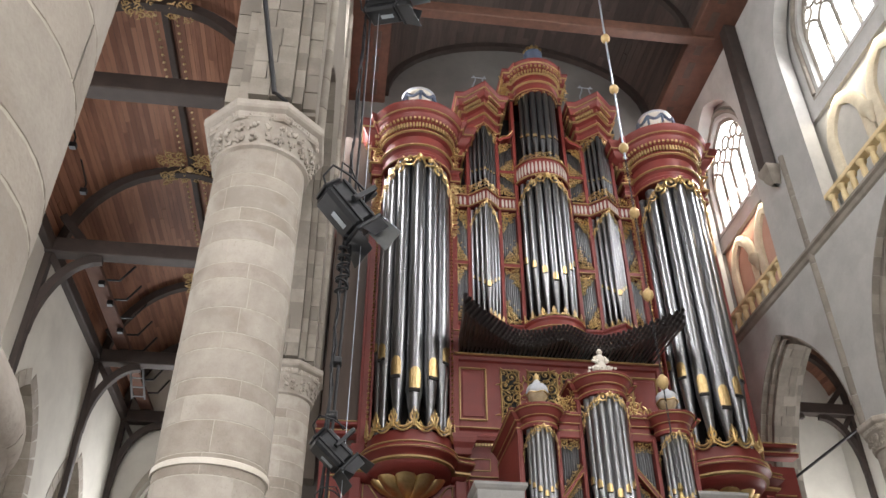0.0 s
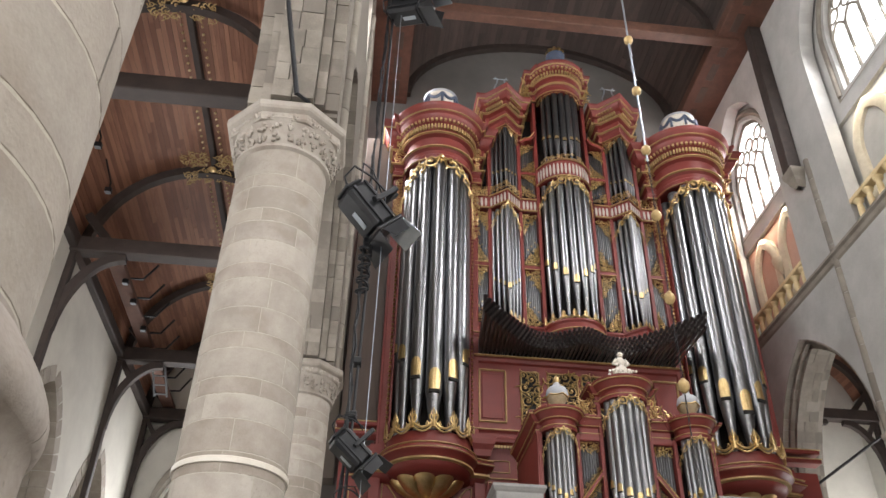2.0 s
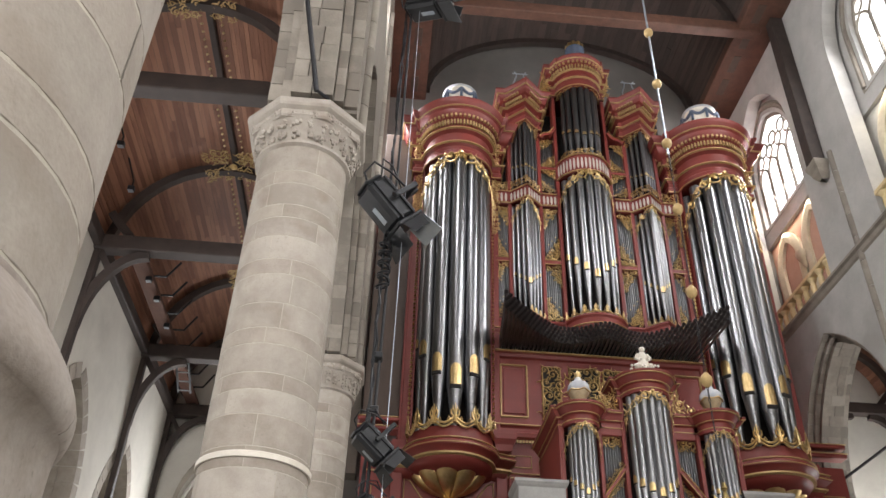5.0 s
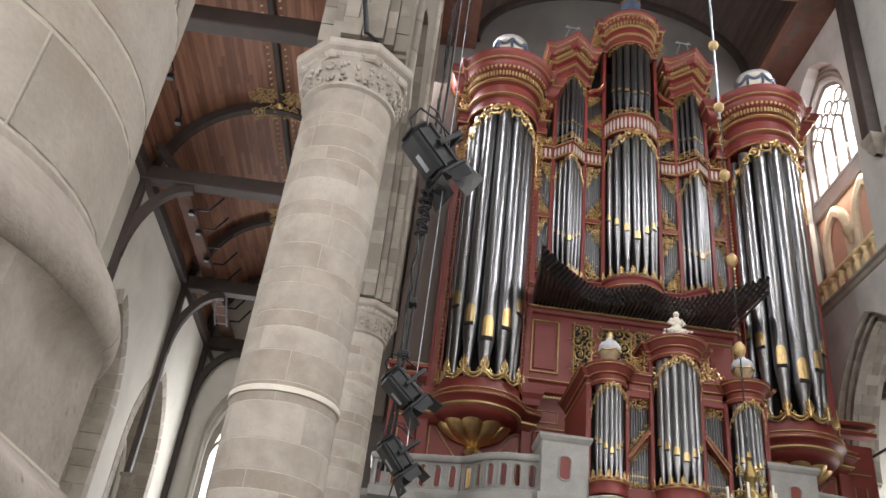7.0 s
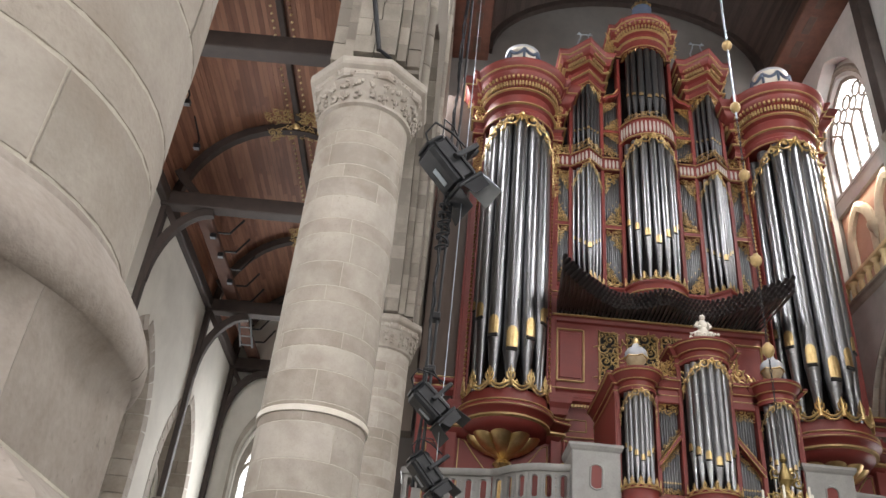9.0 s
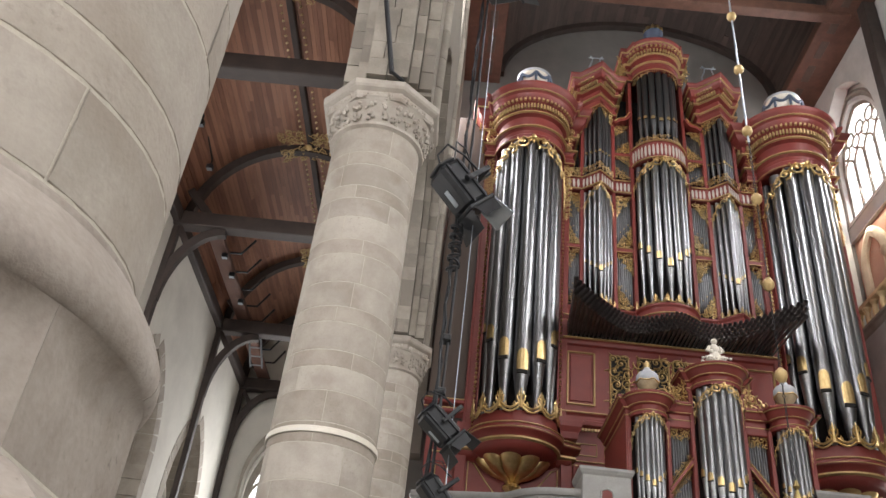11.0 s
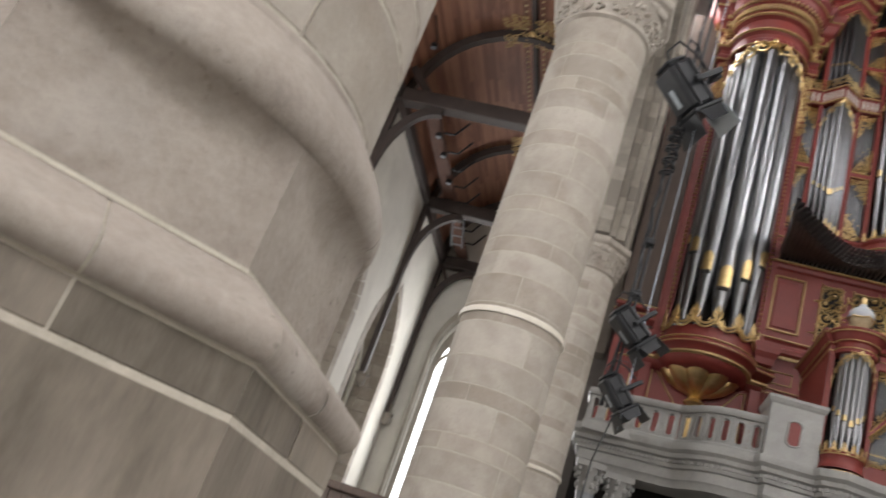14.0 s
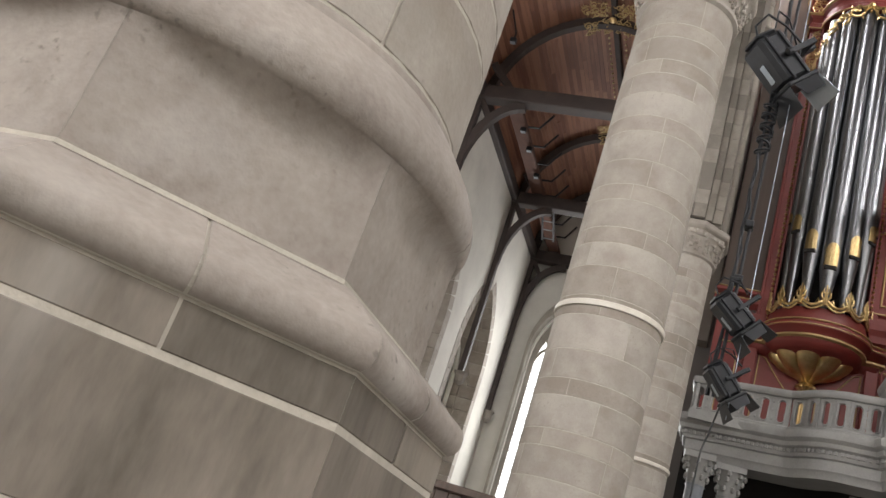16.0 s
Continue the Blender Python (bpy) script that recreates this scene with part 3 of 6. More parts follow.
def drum(owner, cx, cy, r, z0, z1, heights, seed, blocks=4):
    rnd = random.Random(seed)
    core = lathe(bmesh.new(), [(r - 0.0025, z0 - 0.06), (r - 0.002, z1)], (cx, cy, 0), n=48)
    part("mortar_core", core, MORTAR, owner, "pale lime mortar joints", True)
    z, k = z0, 0
    while z < z1 - 0.02:
        h = min(heights[k % len(heights)] * rnd.uniform(0.92, 1.08), z1 - z)
        if z1 - z - h < 0.08:
            h = z1 - z
        brown = heights[k % len(heights)] < 0.22 or rnd.random() < 0.12
        turn = rnd.uniform(0, 360)
        cuts = [turn + 360 * i / blocks + rnd.uniform(-14, 14) for i in range(blocks)]
        cuts.append(cuts[0] + 360)
        for a, b in zip(cuts, cuts[1:]):
            ob = part("stone", column_stone(r, z, z + h, a, b), STONE_BROWN if brown else STONE, owner, "", True)
            ob.location = (cx, cy, 0)
        z += h
        k += 1


def capital(owner, cx, cy, r):
    """An octagonal abacus over two rows of carved leaves and a bell."""
    bm = lathe(bmesh.new(), [(r, 8.865), (r + 0.05, 8.889), (r + 0.05, 8.930), (r + 0.01, 8.946), (r + 0.03, 9.051), (r + 0.12, 9.270), (r + 0.15, 9.294)], (cx, cy, 0), n=40)
    part("bell", bm, STONE, owner, "", True)
    bm = lathe(bmesh.new(), [(0.2, 9.270), (r + 0.17, 9.270), (r + 0.19, 9.302), (r + 0.19, 9.383), (r + 0.25, 9.416), (r + 0.27, 9.448), (r + 0.27, 9.529), (r + 0.23, 9.562), (0.2, 9.562)],
               (cx, cy, 0), 22.5, 382.5, 8)
    part("abacus", bm, STONE, owner, "octagonal moulded stone abacus")
    rnd = random.Random(int(cy * 10))
    for row, (z, rr, n) in enumerate(((9.027, r + 0.045, 22), (9.173, r + 0.09, 24), (9.335, r + 0.185, 34))):
        bm = bmesh.new()
        for i in range(n):
            a = 6.2832 * (i + 0.5 * (row % 2)) / n
            k = 1.0
            if row == 2:
                k = math.cos(math.pi / 8) / math.cos((a + math.pi / 8) % (math.pi / 4) - math.pi / 8) * 0.985 + 0.0
            for q in range(7):
                da, dz = rnd.uniform(-0.09, 0.09), rnd.uniform(-0.07, 0.07) * (0.5 if row == 2 else 1)
                ball(bm, (cx + rr * k * math.cos(a + da), cy + rr * k * math.sin(a + da), z + dz), rnd.uniform(0.016, 0.034), 1.0, 1.0, rnd.uniform(0.7, 1.7), 5)
        part("leaf_carving", bm, STONE, owner, "carved stone leaves", True)


def pier_base(owner, cx, cy, r):
    """A tall base: octagonal plinth, half-round and sloping moulding, octagonal die, hollow and roll under the shaft."""
    def octagon(prof, name, label="", split=0):
        # each face is a stone of its own
        for k in range(8):
            a0, a1 = 22.5 + 45 * k, 22.5 + 45 * (k + 1)
            cuts = (a0, a0 + split, a1) if split else (a0, a1)
            for p, q in zip(cuts, cuts[1:]):
                # a flat face: the radius grows towards its corners
                bm = lathe(bmesh.new(), prof, (cx, cy, 0), p + (0.02 if p == a0 else 0.25), q - (0.02 if q == a1 else 0.25), max(2, int((q - p) / 4)), lambda a: 0.9239 / math.cos((a + math.pi / 8) % (math.pi / 4) - math.pi / 8))
                part(name, bm, PLINTH if name == "plinth_stone" else BASE_STONE, owner, label, True)
    for z0, z1 in ((0.0, 0.42), (0.424, 0.8), (0.804, 1.16), (1.164, 1.49), (1.5, 1.742), (1.752, 1.838)):
        octagon([(0.796, z0), (0.801, z0 + 0.004), (0.801, z1 - 0.004), (0.796, z1)], "plinth_stone", "", 22.5 if z0 > 1.7 else (15 if z0 < 1 else 0))
    roll = [(0.8, 1.842)] + [(0.80 + 0.034 * math.sin(q), 1.882 - 0.04 * math.cos(q)) for q in (0.3, 0.8, 1.3, 1.8, 2.3, 2.8)] + [(0.79, 1.932), (0.765, 1.952), (0.735, 1.974), (0.708, 1.992), (0.684, 2.0)]
    core = [(0.7985, 0), (0.7985, 1.842)] + [(r2 - 0.0035, z - 0.0015) for r2, z in roll[1:-1]] + [(0.6825, 1.997), (0.6825, 2.1)]
    part("mortar_core", lathe(bmesh.new(), core, (cx, cy, 0), 22.5, 382.5, 8), MORTAR, owner)
    octagon(roll, "base_moulding", "rounded stone moulding with a sloping top", 22.5)
    part("mortar_joint", lathe(bmesh.new(), [(0.68, 1.999), (0.688, 2.0), (0.6865, 2.0095), (0.68, 2.0095)], (cx, cy, 0), 22.5, 382.5, 8), MORTAR, owner, "pale mortar joint")
    # the die: flat faces that curve out under the round roll, so that only the corners run up to it
    for k in range(8):
        bm = bmesh.new()
        rows = []
        for i in range(17):
            a = radians(22.5 + 45 * k + 0.03 + 44.94 * i / 16)
            oc = 0.632 / math.cos((a + math.pi / 8) % (math.pi / 4) - math.pi / 8)
            row = []
            for z, blend in ((2.009, 0), (2.1, 0), (2.19, 0), (2.214, 0.03), (2.23, 0.1), (2.244, 0.24), (2.255, 0.46), (2.263, 0.75), (2.268, 1)):
                r2 = oc + (0.688 - oc) * blend
                row.append(bm.verts.new((cx + r2 * math.cos(a), cy + r2 * math.sin(a), z)))
            rows.append(row)
        for p, q in zip(rows, rows[1:]):
            for j in range(8):
                bm.faces.new((p[j], q[j], q[j + 1], p[j + 1]))
        part("die_stone", bm, BASE_STONE, owner, "worn stone face curving out under the roll", True)
    prof = [(0.66, 2.262), (0.689, 2.27), (0.701, 2.282), (0.708, 2.302), (0.708, 2.325), (0.698, 2.354), (0.68, 2.388), (0.658, 2.42), (0.638, 2.447), (0.622, 2.468), (0.613, 2.478), (0.606, 2.478), (0.604, 2.497), (0.60, 2.505)]
    for k in range(4):
        bm = lathe(bmesh.new(), prof, (cx, cy, 0), 12 + 90 * k + 0.1, 12 + 90 * (k + 1) - 0.1, 22)
        part("roll_moulding", bm, BASE_STONE, owner, "rounded stone roll under the shaft", True)


def column(cx, cy, r, seed, near=False):
    col = thing("column", "round sandstone column of uneven courses with a carved capital" if not near else "massive round sandstone column on a moulded octagonal base", "column", "nave columns", (cx, cy, 0))
    kids = set(bpy.data.objects)
    pier_base(col, cx, cy, r)
    heights = (0.25, 0.13, 0.28, 0.24) if near else (0.34, 0.3, 0.19, 0.36, 0.2, 0.33, 0.4, 0.21)
    drum(col, cx, cy, r, 2.51, 8.875, heights, seed)
    capital(col, cx, cy, r)
    if not near:
        bm = lathe(bmesh.new(), [(r, 4.70), (r + 0.022, 4.70), (r + 0.026, 4.715), (r + 0.026, 4.755), (r + 0.018, 4.765), (r, 4.765)], (cx, cy, 0), n=48)
        part("band", bm, WHITEPAINT, col, "thin pale band round the shaft", True)
    for ob in set(bpy.data.objects) - kids:
        if ob.parent == col:
            local(ob)
    return col


column(-1.32, 1.55, 0.60, 11, True)
column(-1.32, 8.8, 0.585, 12)
column(-1.25, 15.95, 0.585, 13)
column(12.62, 16.6, 0.585, 14)
column(12.62, 8.9, 0.585, 15)

# voussoirs of the arcade arches: three stepped orders of separate stones on each side
VOUSS = {}


def arch_stones(xc, y0, y1, seed, count):
    grp = thing("arch", "pointed stone arch of cut voussoirs with stepped orders", "arch", "arcade arches", kind="structure")
    pts = bay(y0, y1)
    rnd = random.Random(seed)
    pts3 = arch_pts(y0 + 0.55, y1 - 0.55, SPRING + 0.04, 4.0 if y1 - y0 < 6.8 else 5.0, count)
    for i, ((ya, za), (yb, zb)) in enumerate(zip(pts3, pts3[1:])):
        d = Vector((yb - ya, zb - za)).normalized()
        n = Vector((d.y, -d.x))       # into the opening
        mid = rnd.uniform(-0.12, 0.12)
        for x0, x1, drop in ((-0.6, -0.42, 0.07), (-0.42, -0.28, 0.16), (-0.28, mid, 0.27), (mid, 0.28, 0.27), (0.28, 0.42, 0.16), (0.42, 0.6, 0.07)):
            bm = bmesh.new()
            k = 0.006
            A, B = Vector((ya, za)) + d * k, Vector((yb, zb)) - d * k
            jit = rnd.uniform(-0.008, 0.008)
            q = [A - n * 0.16, B - n * 0.16, B + n * (drop + jit), A + n * (drop + jit)]
            lo = [bm.verts.new((xc + x0 + k, p.x, p.y)) for p in q]
            hi = [bm.verts.new((xc + x1 - k, p.x, p.y)) for p in q]
            bm.faces.new(lo), bm.faces.new(hi)
            for j in range(4):
                bm.faces.new((lo[j], lo[(j + 1) % 4], hi[(j + 1) % 4], hi[j]))
            part("voussoir", bm, STONE_WALL, grp)


arch_stones(-1.25, 1.55, 8.8, 21, 20)
arch_stones(-1.25, 8.8, 15.95, 22, 20)
arch_stones(12.71, 16.55, 22.75, 23, 16)
arch_stones(12.71, 8.8, 16.55, 24, 14)

# shafts on the nave face over the south columns
for y in (8.8, 15.95):
    sh = thing("wall_shaft", "slender stone wall shaft rising up the nave wall", "shaft", "wall shafts", kind="structure")
    for x, r in ((LEFT + 0.02, 0.09),):
        z = 9.6
        while z < 21:
            bm = lathe(bmesh.new(), [(r - 0.01, z), (r, z + 0.01), (r, z + 0.58), (r - 0.01, z + 0.59)], (x, y, 0), n=12)
            part("shaft_stone", bm, STONE_WALL, sh, "", True)
            z += 0.6

# ---- north side: triforium balustrade, wall posts ----


def baluster(bm, x, y, z, h=0.62):
    prof = [(0.11, 0), (0.11, 0.05), (0.085, 0.08), (0.075, 0.12), (0.085, 0.2), (0.082, 0.36), (0.07, 0.46), (0.075, 0.49), (0.12, 0.54), (0.13, 0.57), (0.13, 0.62)]
    lathe(bm, [(r, a * h / 0.62) for r, a in prof], (x, y, z), n=10)


for lo, hi in RECESS[:3]:
    bal = thing("balustrade", "pale stone triforium balustrade of turned balusters", "balustrade", "triforium balustrades", kind="structure")
    # rail and balusters carry their warm light in the colour
    part("rail", soft_box(RIGHT - 0.02, RIGHT + 0.24, lo, hi, 15.42, 15.56, 0.02), BALUSTER, bal)
    part("sill", soft_box(RIGHT - 0.06, RIGHT + 0.28, lo, hi, 14.66, 14.78, 0.02), STONE_WALL, bal)
    n = int((hi - lo) / 0.42)
    for i in range(n):
        bm = bmesh.new()
        baluster(bm, RIGHT + 0.11, lo + 0.2 + (hi - lo - 0.4) * i / (n - 1), 14.78, 0.64)
        part("baluster", bm, BALUSTER, bal, "", True)
for y in (17.0,):
    sh = thing("wall_shaft", "slender stone wall shaft running down to the far capital", "shaft", "wall shafts", kind="structure")
    z = 9.65
    while z < 17.4:
        part("shaft_stone", lathe(bmesh.new(), [(0.09, z), (0.1, z + 0.01), (0.1, z + 0.74), (0.09, z + 0.75)], (RIGHT, y, 0), n=12), STONE_WALL, sh, "", True)
        z += 0.76
for y in (17.45, 10.3):
    post = thing("wall_post", "dark timber wall post of the nave roof on a stone corbel", "post", "roof posts", (RIGHT, y, 17.3))
    local(part("post", soft_box(RIGHT - 0.42, RIGHT - 0.02, y - 0.2, y + 0.2, 17.9, 24.1, 0.02), BEAM, post))
    cb = bmesh.new()
    sweep(cb, [(RIGHT, y + 0.2), (RIGHT - 0.34, y + 0.2), (RIGHT - 0.34, y - 0.2), (RIGHT, y - 0.2)], [(-0.12, 17.3), (-0.02, 17.48), (0.0, 17.6), (0.06, 17.72), (0.08, 17.8), (0.08, 17.9), (-0.12, 17.9)])
    local(part("corbel", cb, STONE_WALL, post))

# ---- nave roof ----


def barrel(name, cx, half, spring, rise, y0, y1, planks, mat, label, seed):
    """A boarded barrel ceiling: every board is its own strip with open joints, staggered in length."""
    rnd = random.Random(seed)
    bm = bmesh.new()
    for i in range(planks):
        a0, a1 = math.pi * i / planks + 0.0012, math.pi * (i + 1) / planks - 0.0012
        y = y0 - rnd.uniform(0, 3)
        while y < y1:
            ln = rnd.uniform(2.6, 4.6)
            ya, yb = max(y, y0), min(y + ln - 0.006, y1)
            if yb > ya:
                k = rnd.uniform(-0.006, 0.006)
                co = []
                for t in (0, 0.02):
                    for a in (a0, a1):
                        for yy in (ya, yb):
                            co.append(bm.verts.new((cx - (half + k + t) * math.cos(a), yy, spring + (rise + k + t) * math.sin(a))))
                for f in ((0, 1, 3, 2), (4, 6, 7, 5), (0, 4, 5, 1), (2, 3, 7, 6), (0, 2, 6, 4), (1, 5, 7, 3)):
                    bm.faces.new([co[j] for j in f])
            y += ln
    ob = setting(name, bm, mat, label)
    shell = bmesh.new()
    rows = []
    for i in range(25):
        a = math.pi * i / 24
        rows.append([shell.verts.new((cx - (half + 0.06) * math.cos(a), y, spring + (rise + 0.06) * math.sin(a))) for y in (y0, y1)])
    for p, q in zip(rows, rows[1:]):
        shell.faces.new((p[0], q[0], q[1], p[1]))
    setting("ceiling_shell", shell, BEAM, "dark boarding over the ceiling planks")
    return ob


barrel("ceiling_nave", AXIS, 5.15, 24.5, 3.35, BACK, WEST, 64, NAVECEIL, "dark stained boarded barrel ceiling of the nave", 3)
for s, x0, x1 in ((-1, LEFT - 0.4, LEFT + 1.32), (1, RIGHT - 1.27, RIGHT + 0.4)):
    pl = thing("wall_plate", "heavy brown timber wall plate under the nave ceiling", "beam", "roof timbers")
    part("plate", soft_box(x0, x1, BACK, WEST, 24.12, 24.5, 0.03), BEAMRED, pl)
    for k in range(16):
        y = WEST - 0.8 - k * 1.1
        xm = x1 - 0.45 if s < 0 else x0 + 0.45
        part("panel", soft_box(xm - 0.13, xm + 0.13, y - 0.38, y + 0.38, 24.105, 24.13, 0.008), WOODPANEL, pl)


def bent(bm, pts, w, h):
    """A timber of square section along points in a plane of constant y; w across, h high."""
    rows = []
    for i, p in enumerate(pts):
        p = Vector(p)
        d = (Vector(pts[min(i + 1, len(pts) - 1)]) - Vector(pts[max(i - 1, 0)])).normalized()
        n = Vector((-d.z, 0, d.x))
        rows.append([bm.verts.new(p + n * a + Vector((0, b, 0))) for a, b in ((-h / 2, -w / 2), (h / 2, -w / 2), (h / 2, w / 2), (-h / 2, w / 2))])
    for a, b in zip(rows, rows[1:]):
        for j in range(4):
            bm.faces.new((a[j], a[(j + 1) % 4], b[(j + 1) % 4], b[j]))
    bm.faces.new(rows[0]), bm.faces.new(rows[-1])
    return bm


for y in (18.0, 11.0, 4.0):
    tr = thing("tie_beam", "brown timber tie beam across the nave under the ceiling", "beam", "nave tie beams")
    part("beam", soft_box(LEFT + 0.5, RIGHT - 0.5, y - 0.19, y + 0.19, 24.0, 24.45, 0.03), BEAMRED, tr)
    bm = bent(bmesh.new(), [(AXIS - 5.0 * math.cos(q), y, 24.5 + 3.2 * math.sin(q)) for q in [k * math.pi / 20 for k in range(21)]], 0.2, 0.2)
    part("rib", bm, BEAM, tr)
bm = bent(bmesh.new(), [(AXIS - 5.05 * math.cos(q), WEST - 0.15, 24.5 + 3.25 * math.sin(q)) for q in [k * math.pi / 24 for k in range(25)]], 0.24, 0.24)
tagged(part("wall_rib", bm, BEAM), "dark moulded timber rib against the west wall", "rib", "", "structure")

# ---- side aisles ----
AX0 = -6.4           # inner face of the south aisle wall
AMID, AHALF = -3.95, 2.4
WMID = -4.15        # middle of the aisle's end window
AEND = 24.2


def niche(y0, y1, sill=2.2, spring=7.2, rise=2.2):
    return [(y0, sill)] + arch_pts(y0, y1, spring, rise, 8) + [(y1, sill)]


wall_with_openings("wall_aisle_south", AX0 - 0.9, AX0, BACK, AEND + 0.6, 0, 12.3, [niche(15.2, 17.95), niche(19.5, 22.25), niche(0.6, 3.4), niche(-6.4, -3.6)], PLASTER, "pale plastered aisle wall with deep arched recesses")
for i, (a, b) in enumerate(((15.2, 17.95), (19.5, 22.25))):
    nb = thing("arched_recess", "deep pointed wall recess lined with weathered stone blocks", "recess", "aisle recesses", kind="structure")
    part("backing", box(bmesh.new(), AX0 - 0.96, AX0 - 0.82, a - 0.3, b + 0.3, 1.8, 9.8), PLASTER, nb)
    for k in range(2):
        w2 = (b - a) / 2 - 0.2
        u0 = a + 0.15 + k * (w2 + 0.1)
        tb = tube(bmesh.new(), [(AX0 - 0.7, u, z) for u, z in [(u0, 2.2)] + arch_pts(u0, u0 + w2, 7.0, 0.9, 6) + [(u0 + w2, 2.2)]], 0.07, 6)
        part("blind_tracery", tb, PLASTER, nb, "pale blind tracery arch")
    pts = arch_pts(a, b, 7.2, 2.2, 8)
    rnd = random.Random(40 + i)
    jambs = [((b, z), (b, z + 0.36)) for z in [2.2 + 0.36 * k for k in range(14)]] + [((a, z), (a, z + 0.36)) for z in [2.2 + 0.36 * k for k in range(14)]]
    segs = [(p, q) for p, q in zip(pts, pts[1:])]
    for (ya, za), (yb, zb) in segs + jambs:
        d = Vector((yb - ya, zb - za))
        d.normalize()
        n = Vector((d.y, -d.x))
        mid = Vector(((a + b) / 2, 6.0))
        if n.dot(mid - Vector((ya, za))) < 0:
            n = -n
        cut = -0.4 + rnd.uniform(-0.15, 0.15)
        for x0, x1 in ((-0.8, cut - 0.006), (cut + 0.006, 0.012)):
            bm = bmesh.new()
            A, B = Vector((ya, za)) + d * 0.006, Vector((yb, zb)) - d * 0.006
            t = 0.04 + rnd.uniform(0, 0.012)
            q = [A - n * 0.28, B - n * 0.28, B + n * t, A + n * t]
            lo = [bm.verts.new((AX0 + x0, p.x, p.y)) for p in q]
            hi = [bm.verts.new((AX0 + x1, p.x, p.y)) for p in q]
            bm.faces.new(lo), bm.faces.new(hi)
            for j in range(4):
                bm.faces.new((lo[j], lo[(j + 1) % 4], hi[(j + 1) % 4], hi[j]))
            part("stone", bm, STONE_BROWN, nb)

# end wall of the south aisle, with its tall window
bm = bmesh.new()
end_loops = [[(-7.2, 0), (LEFT - 0.6, 0), (LEFT - 0.6, 17), (-7.2, 17)], [(WMID - 1.5, 2.5)] + arch_pts(WMID - 1.5, WMID + 1.5, 8.6, 2.3, 10) + [(WMID + 1.5, 2.5)]]
edges = []
for lp in end_loops:
    vs = [bm.verts.new((u, AEND, z)) for u, z in lp]
    edges += [bm.edges.new((vs[i], vs[(i + 1) % len(vs)])) for i in range(len(vs))]
bmesh.ops.triangle_fill(bm, use_beauty=True, edges=edges)
ext = bmesh.ops.extrude_face_region(bm, geom=bm.faces[:])
for v in [g for g in ext["geom"] if isinstance(g, bmesh.types.BMVert)]:
    v.co.y += 0.7
setting("wall_aisle_end", bm, PLASTER, "plastered end wall of the aisle with a tall pointed window")
tracery_window("window_aisle", AEND + 0.3, WMID, -1, 1.42, 2.5, 8.6, 2.0, 3, "x", "tall pointed aisle window dazzling with daylight")

barrel("ceiling_aisle", AMID, AHALF + 0.12, 12.2, 2.55, BACK, AEND, 76, CEILING, "reddish-brown boarded barrel ceiling of the aisle", 5)
barrel("ceiling_aisle_north", 14.8, 1.55, 13.4, 2.0, BACK, AEND, 40, CEILING, "reddish-brown boarded barrel ceiling of the far aisle", 6)
setting("wall_aisle_north", box(bmesh.new(), 16.2, 16.8, BACK, AEND, 0, 14), PLASTER, "pale plastered wall of the far aisle")
setting("wall_aisle_north_end", box(bmesh.new(), RIGHT + 0.9, 18.6, AEND, AEND + 0.6, 0, 17), PLASTER, "pale plastered end wall of the far aisle")
setting("wall_plate_aisle", soft_box(AX0 - 0.05, AX0 + 0.16, BACK, AEND, 11.75, 12.05, 0.02), BEAM, "dark timber wall plate along the aisle")


def aisle_truss(y, x0, x1, zt, label, sides=(-1, 1), rise=1.9, rib=0.0):
    """A tie beam with wall posts, curved braces, struts and an arched rib."""
    tr = thing("aisle_truss", label, "roof truss", "aisle trusses")
    mid, half = (x0 + x1) / 2, (x1 - x0) / 2
    part("tie_beam", soft_box(x0 - 0.1, x1 + 0.1, y - 0.16, y + 0.16, zt, zt + 0.36, 0.02), BEAM, tr)
    for s in sides:
        xe = mid + s * half
        part("wall_post", soft_box(min(xe, xe - s * 0.14), max(xe, xe - s * 0.14), y - 0.1, y + 0.1, zt - 5.0, zt, 0.02), BEAM, tr)
        pts = [(xe - s * (0.06 + 1.1 * (1 - math.cos(q))), y, zt - 1.85 + 1.8 * math.sin(q)) for q in [k * 1.5708 / 9 for k in range(10)]]
        part("brace", bent(bmesh.new(), pts, 0.16, 0.19), BEAM, tr)
        part("strut", bent(bmesh.new(), [(xe - s * 0.1, y, zt + 0.02), (xe - s * 0.48, y, zt - 0.55)], 0.13, 0.13), BEAM, tr)
        part("upper_strut", bent(bmesh.new(), [(xe - s * 0.75, y, zt + 0.3), (xe - s * 0.12, y, zt + 1.0)], 0.16, 0.16), BEAM, tr)
        bm = lathe(bmesh.new(), [(0.05, zt - 5.35), (0.14, zt - 5.25), (0.15, zt - 5.08), (0.21, zt - 5.0)], (xe - s * 0.1, y, 0), n=8)
        part("corbel", bm, STONE_WALL, tr)
    rb = bent(bmesh.new(), [(mid - half * math.cos(q) * 0.98, y + rib, zt + 0.35 + rise * math.sin(q)) for q in [k * math.pi / 20 for k in range(21)]], 0.18, 0.2)
    part("rib", rb, BEAM, tr)
    return tr


TRUSS = (10.4, 15.3, 20.2)
for y in TRUSS + (23.9, 5.5, 0.6):
    aisle_truss(y, AX0, AMID + 2.25, 11.7, "dark oak tie-beam truss with curved braces under the boarded aisle ceiling", (-1,), 2.5, 0.42 if y < 23 else -0.1)
for y in (23.2, 17.9):
    aisle_truss(y, 13.35, 16.2, 12.85, "dark oak tie-beam truss with curved braces in the far aisle")

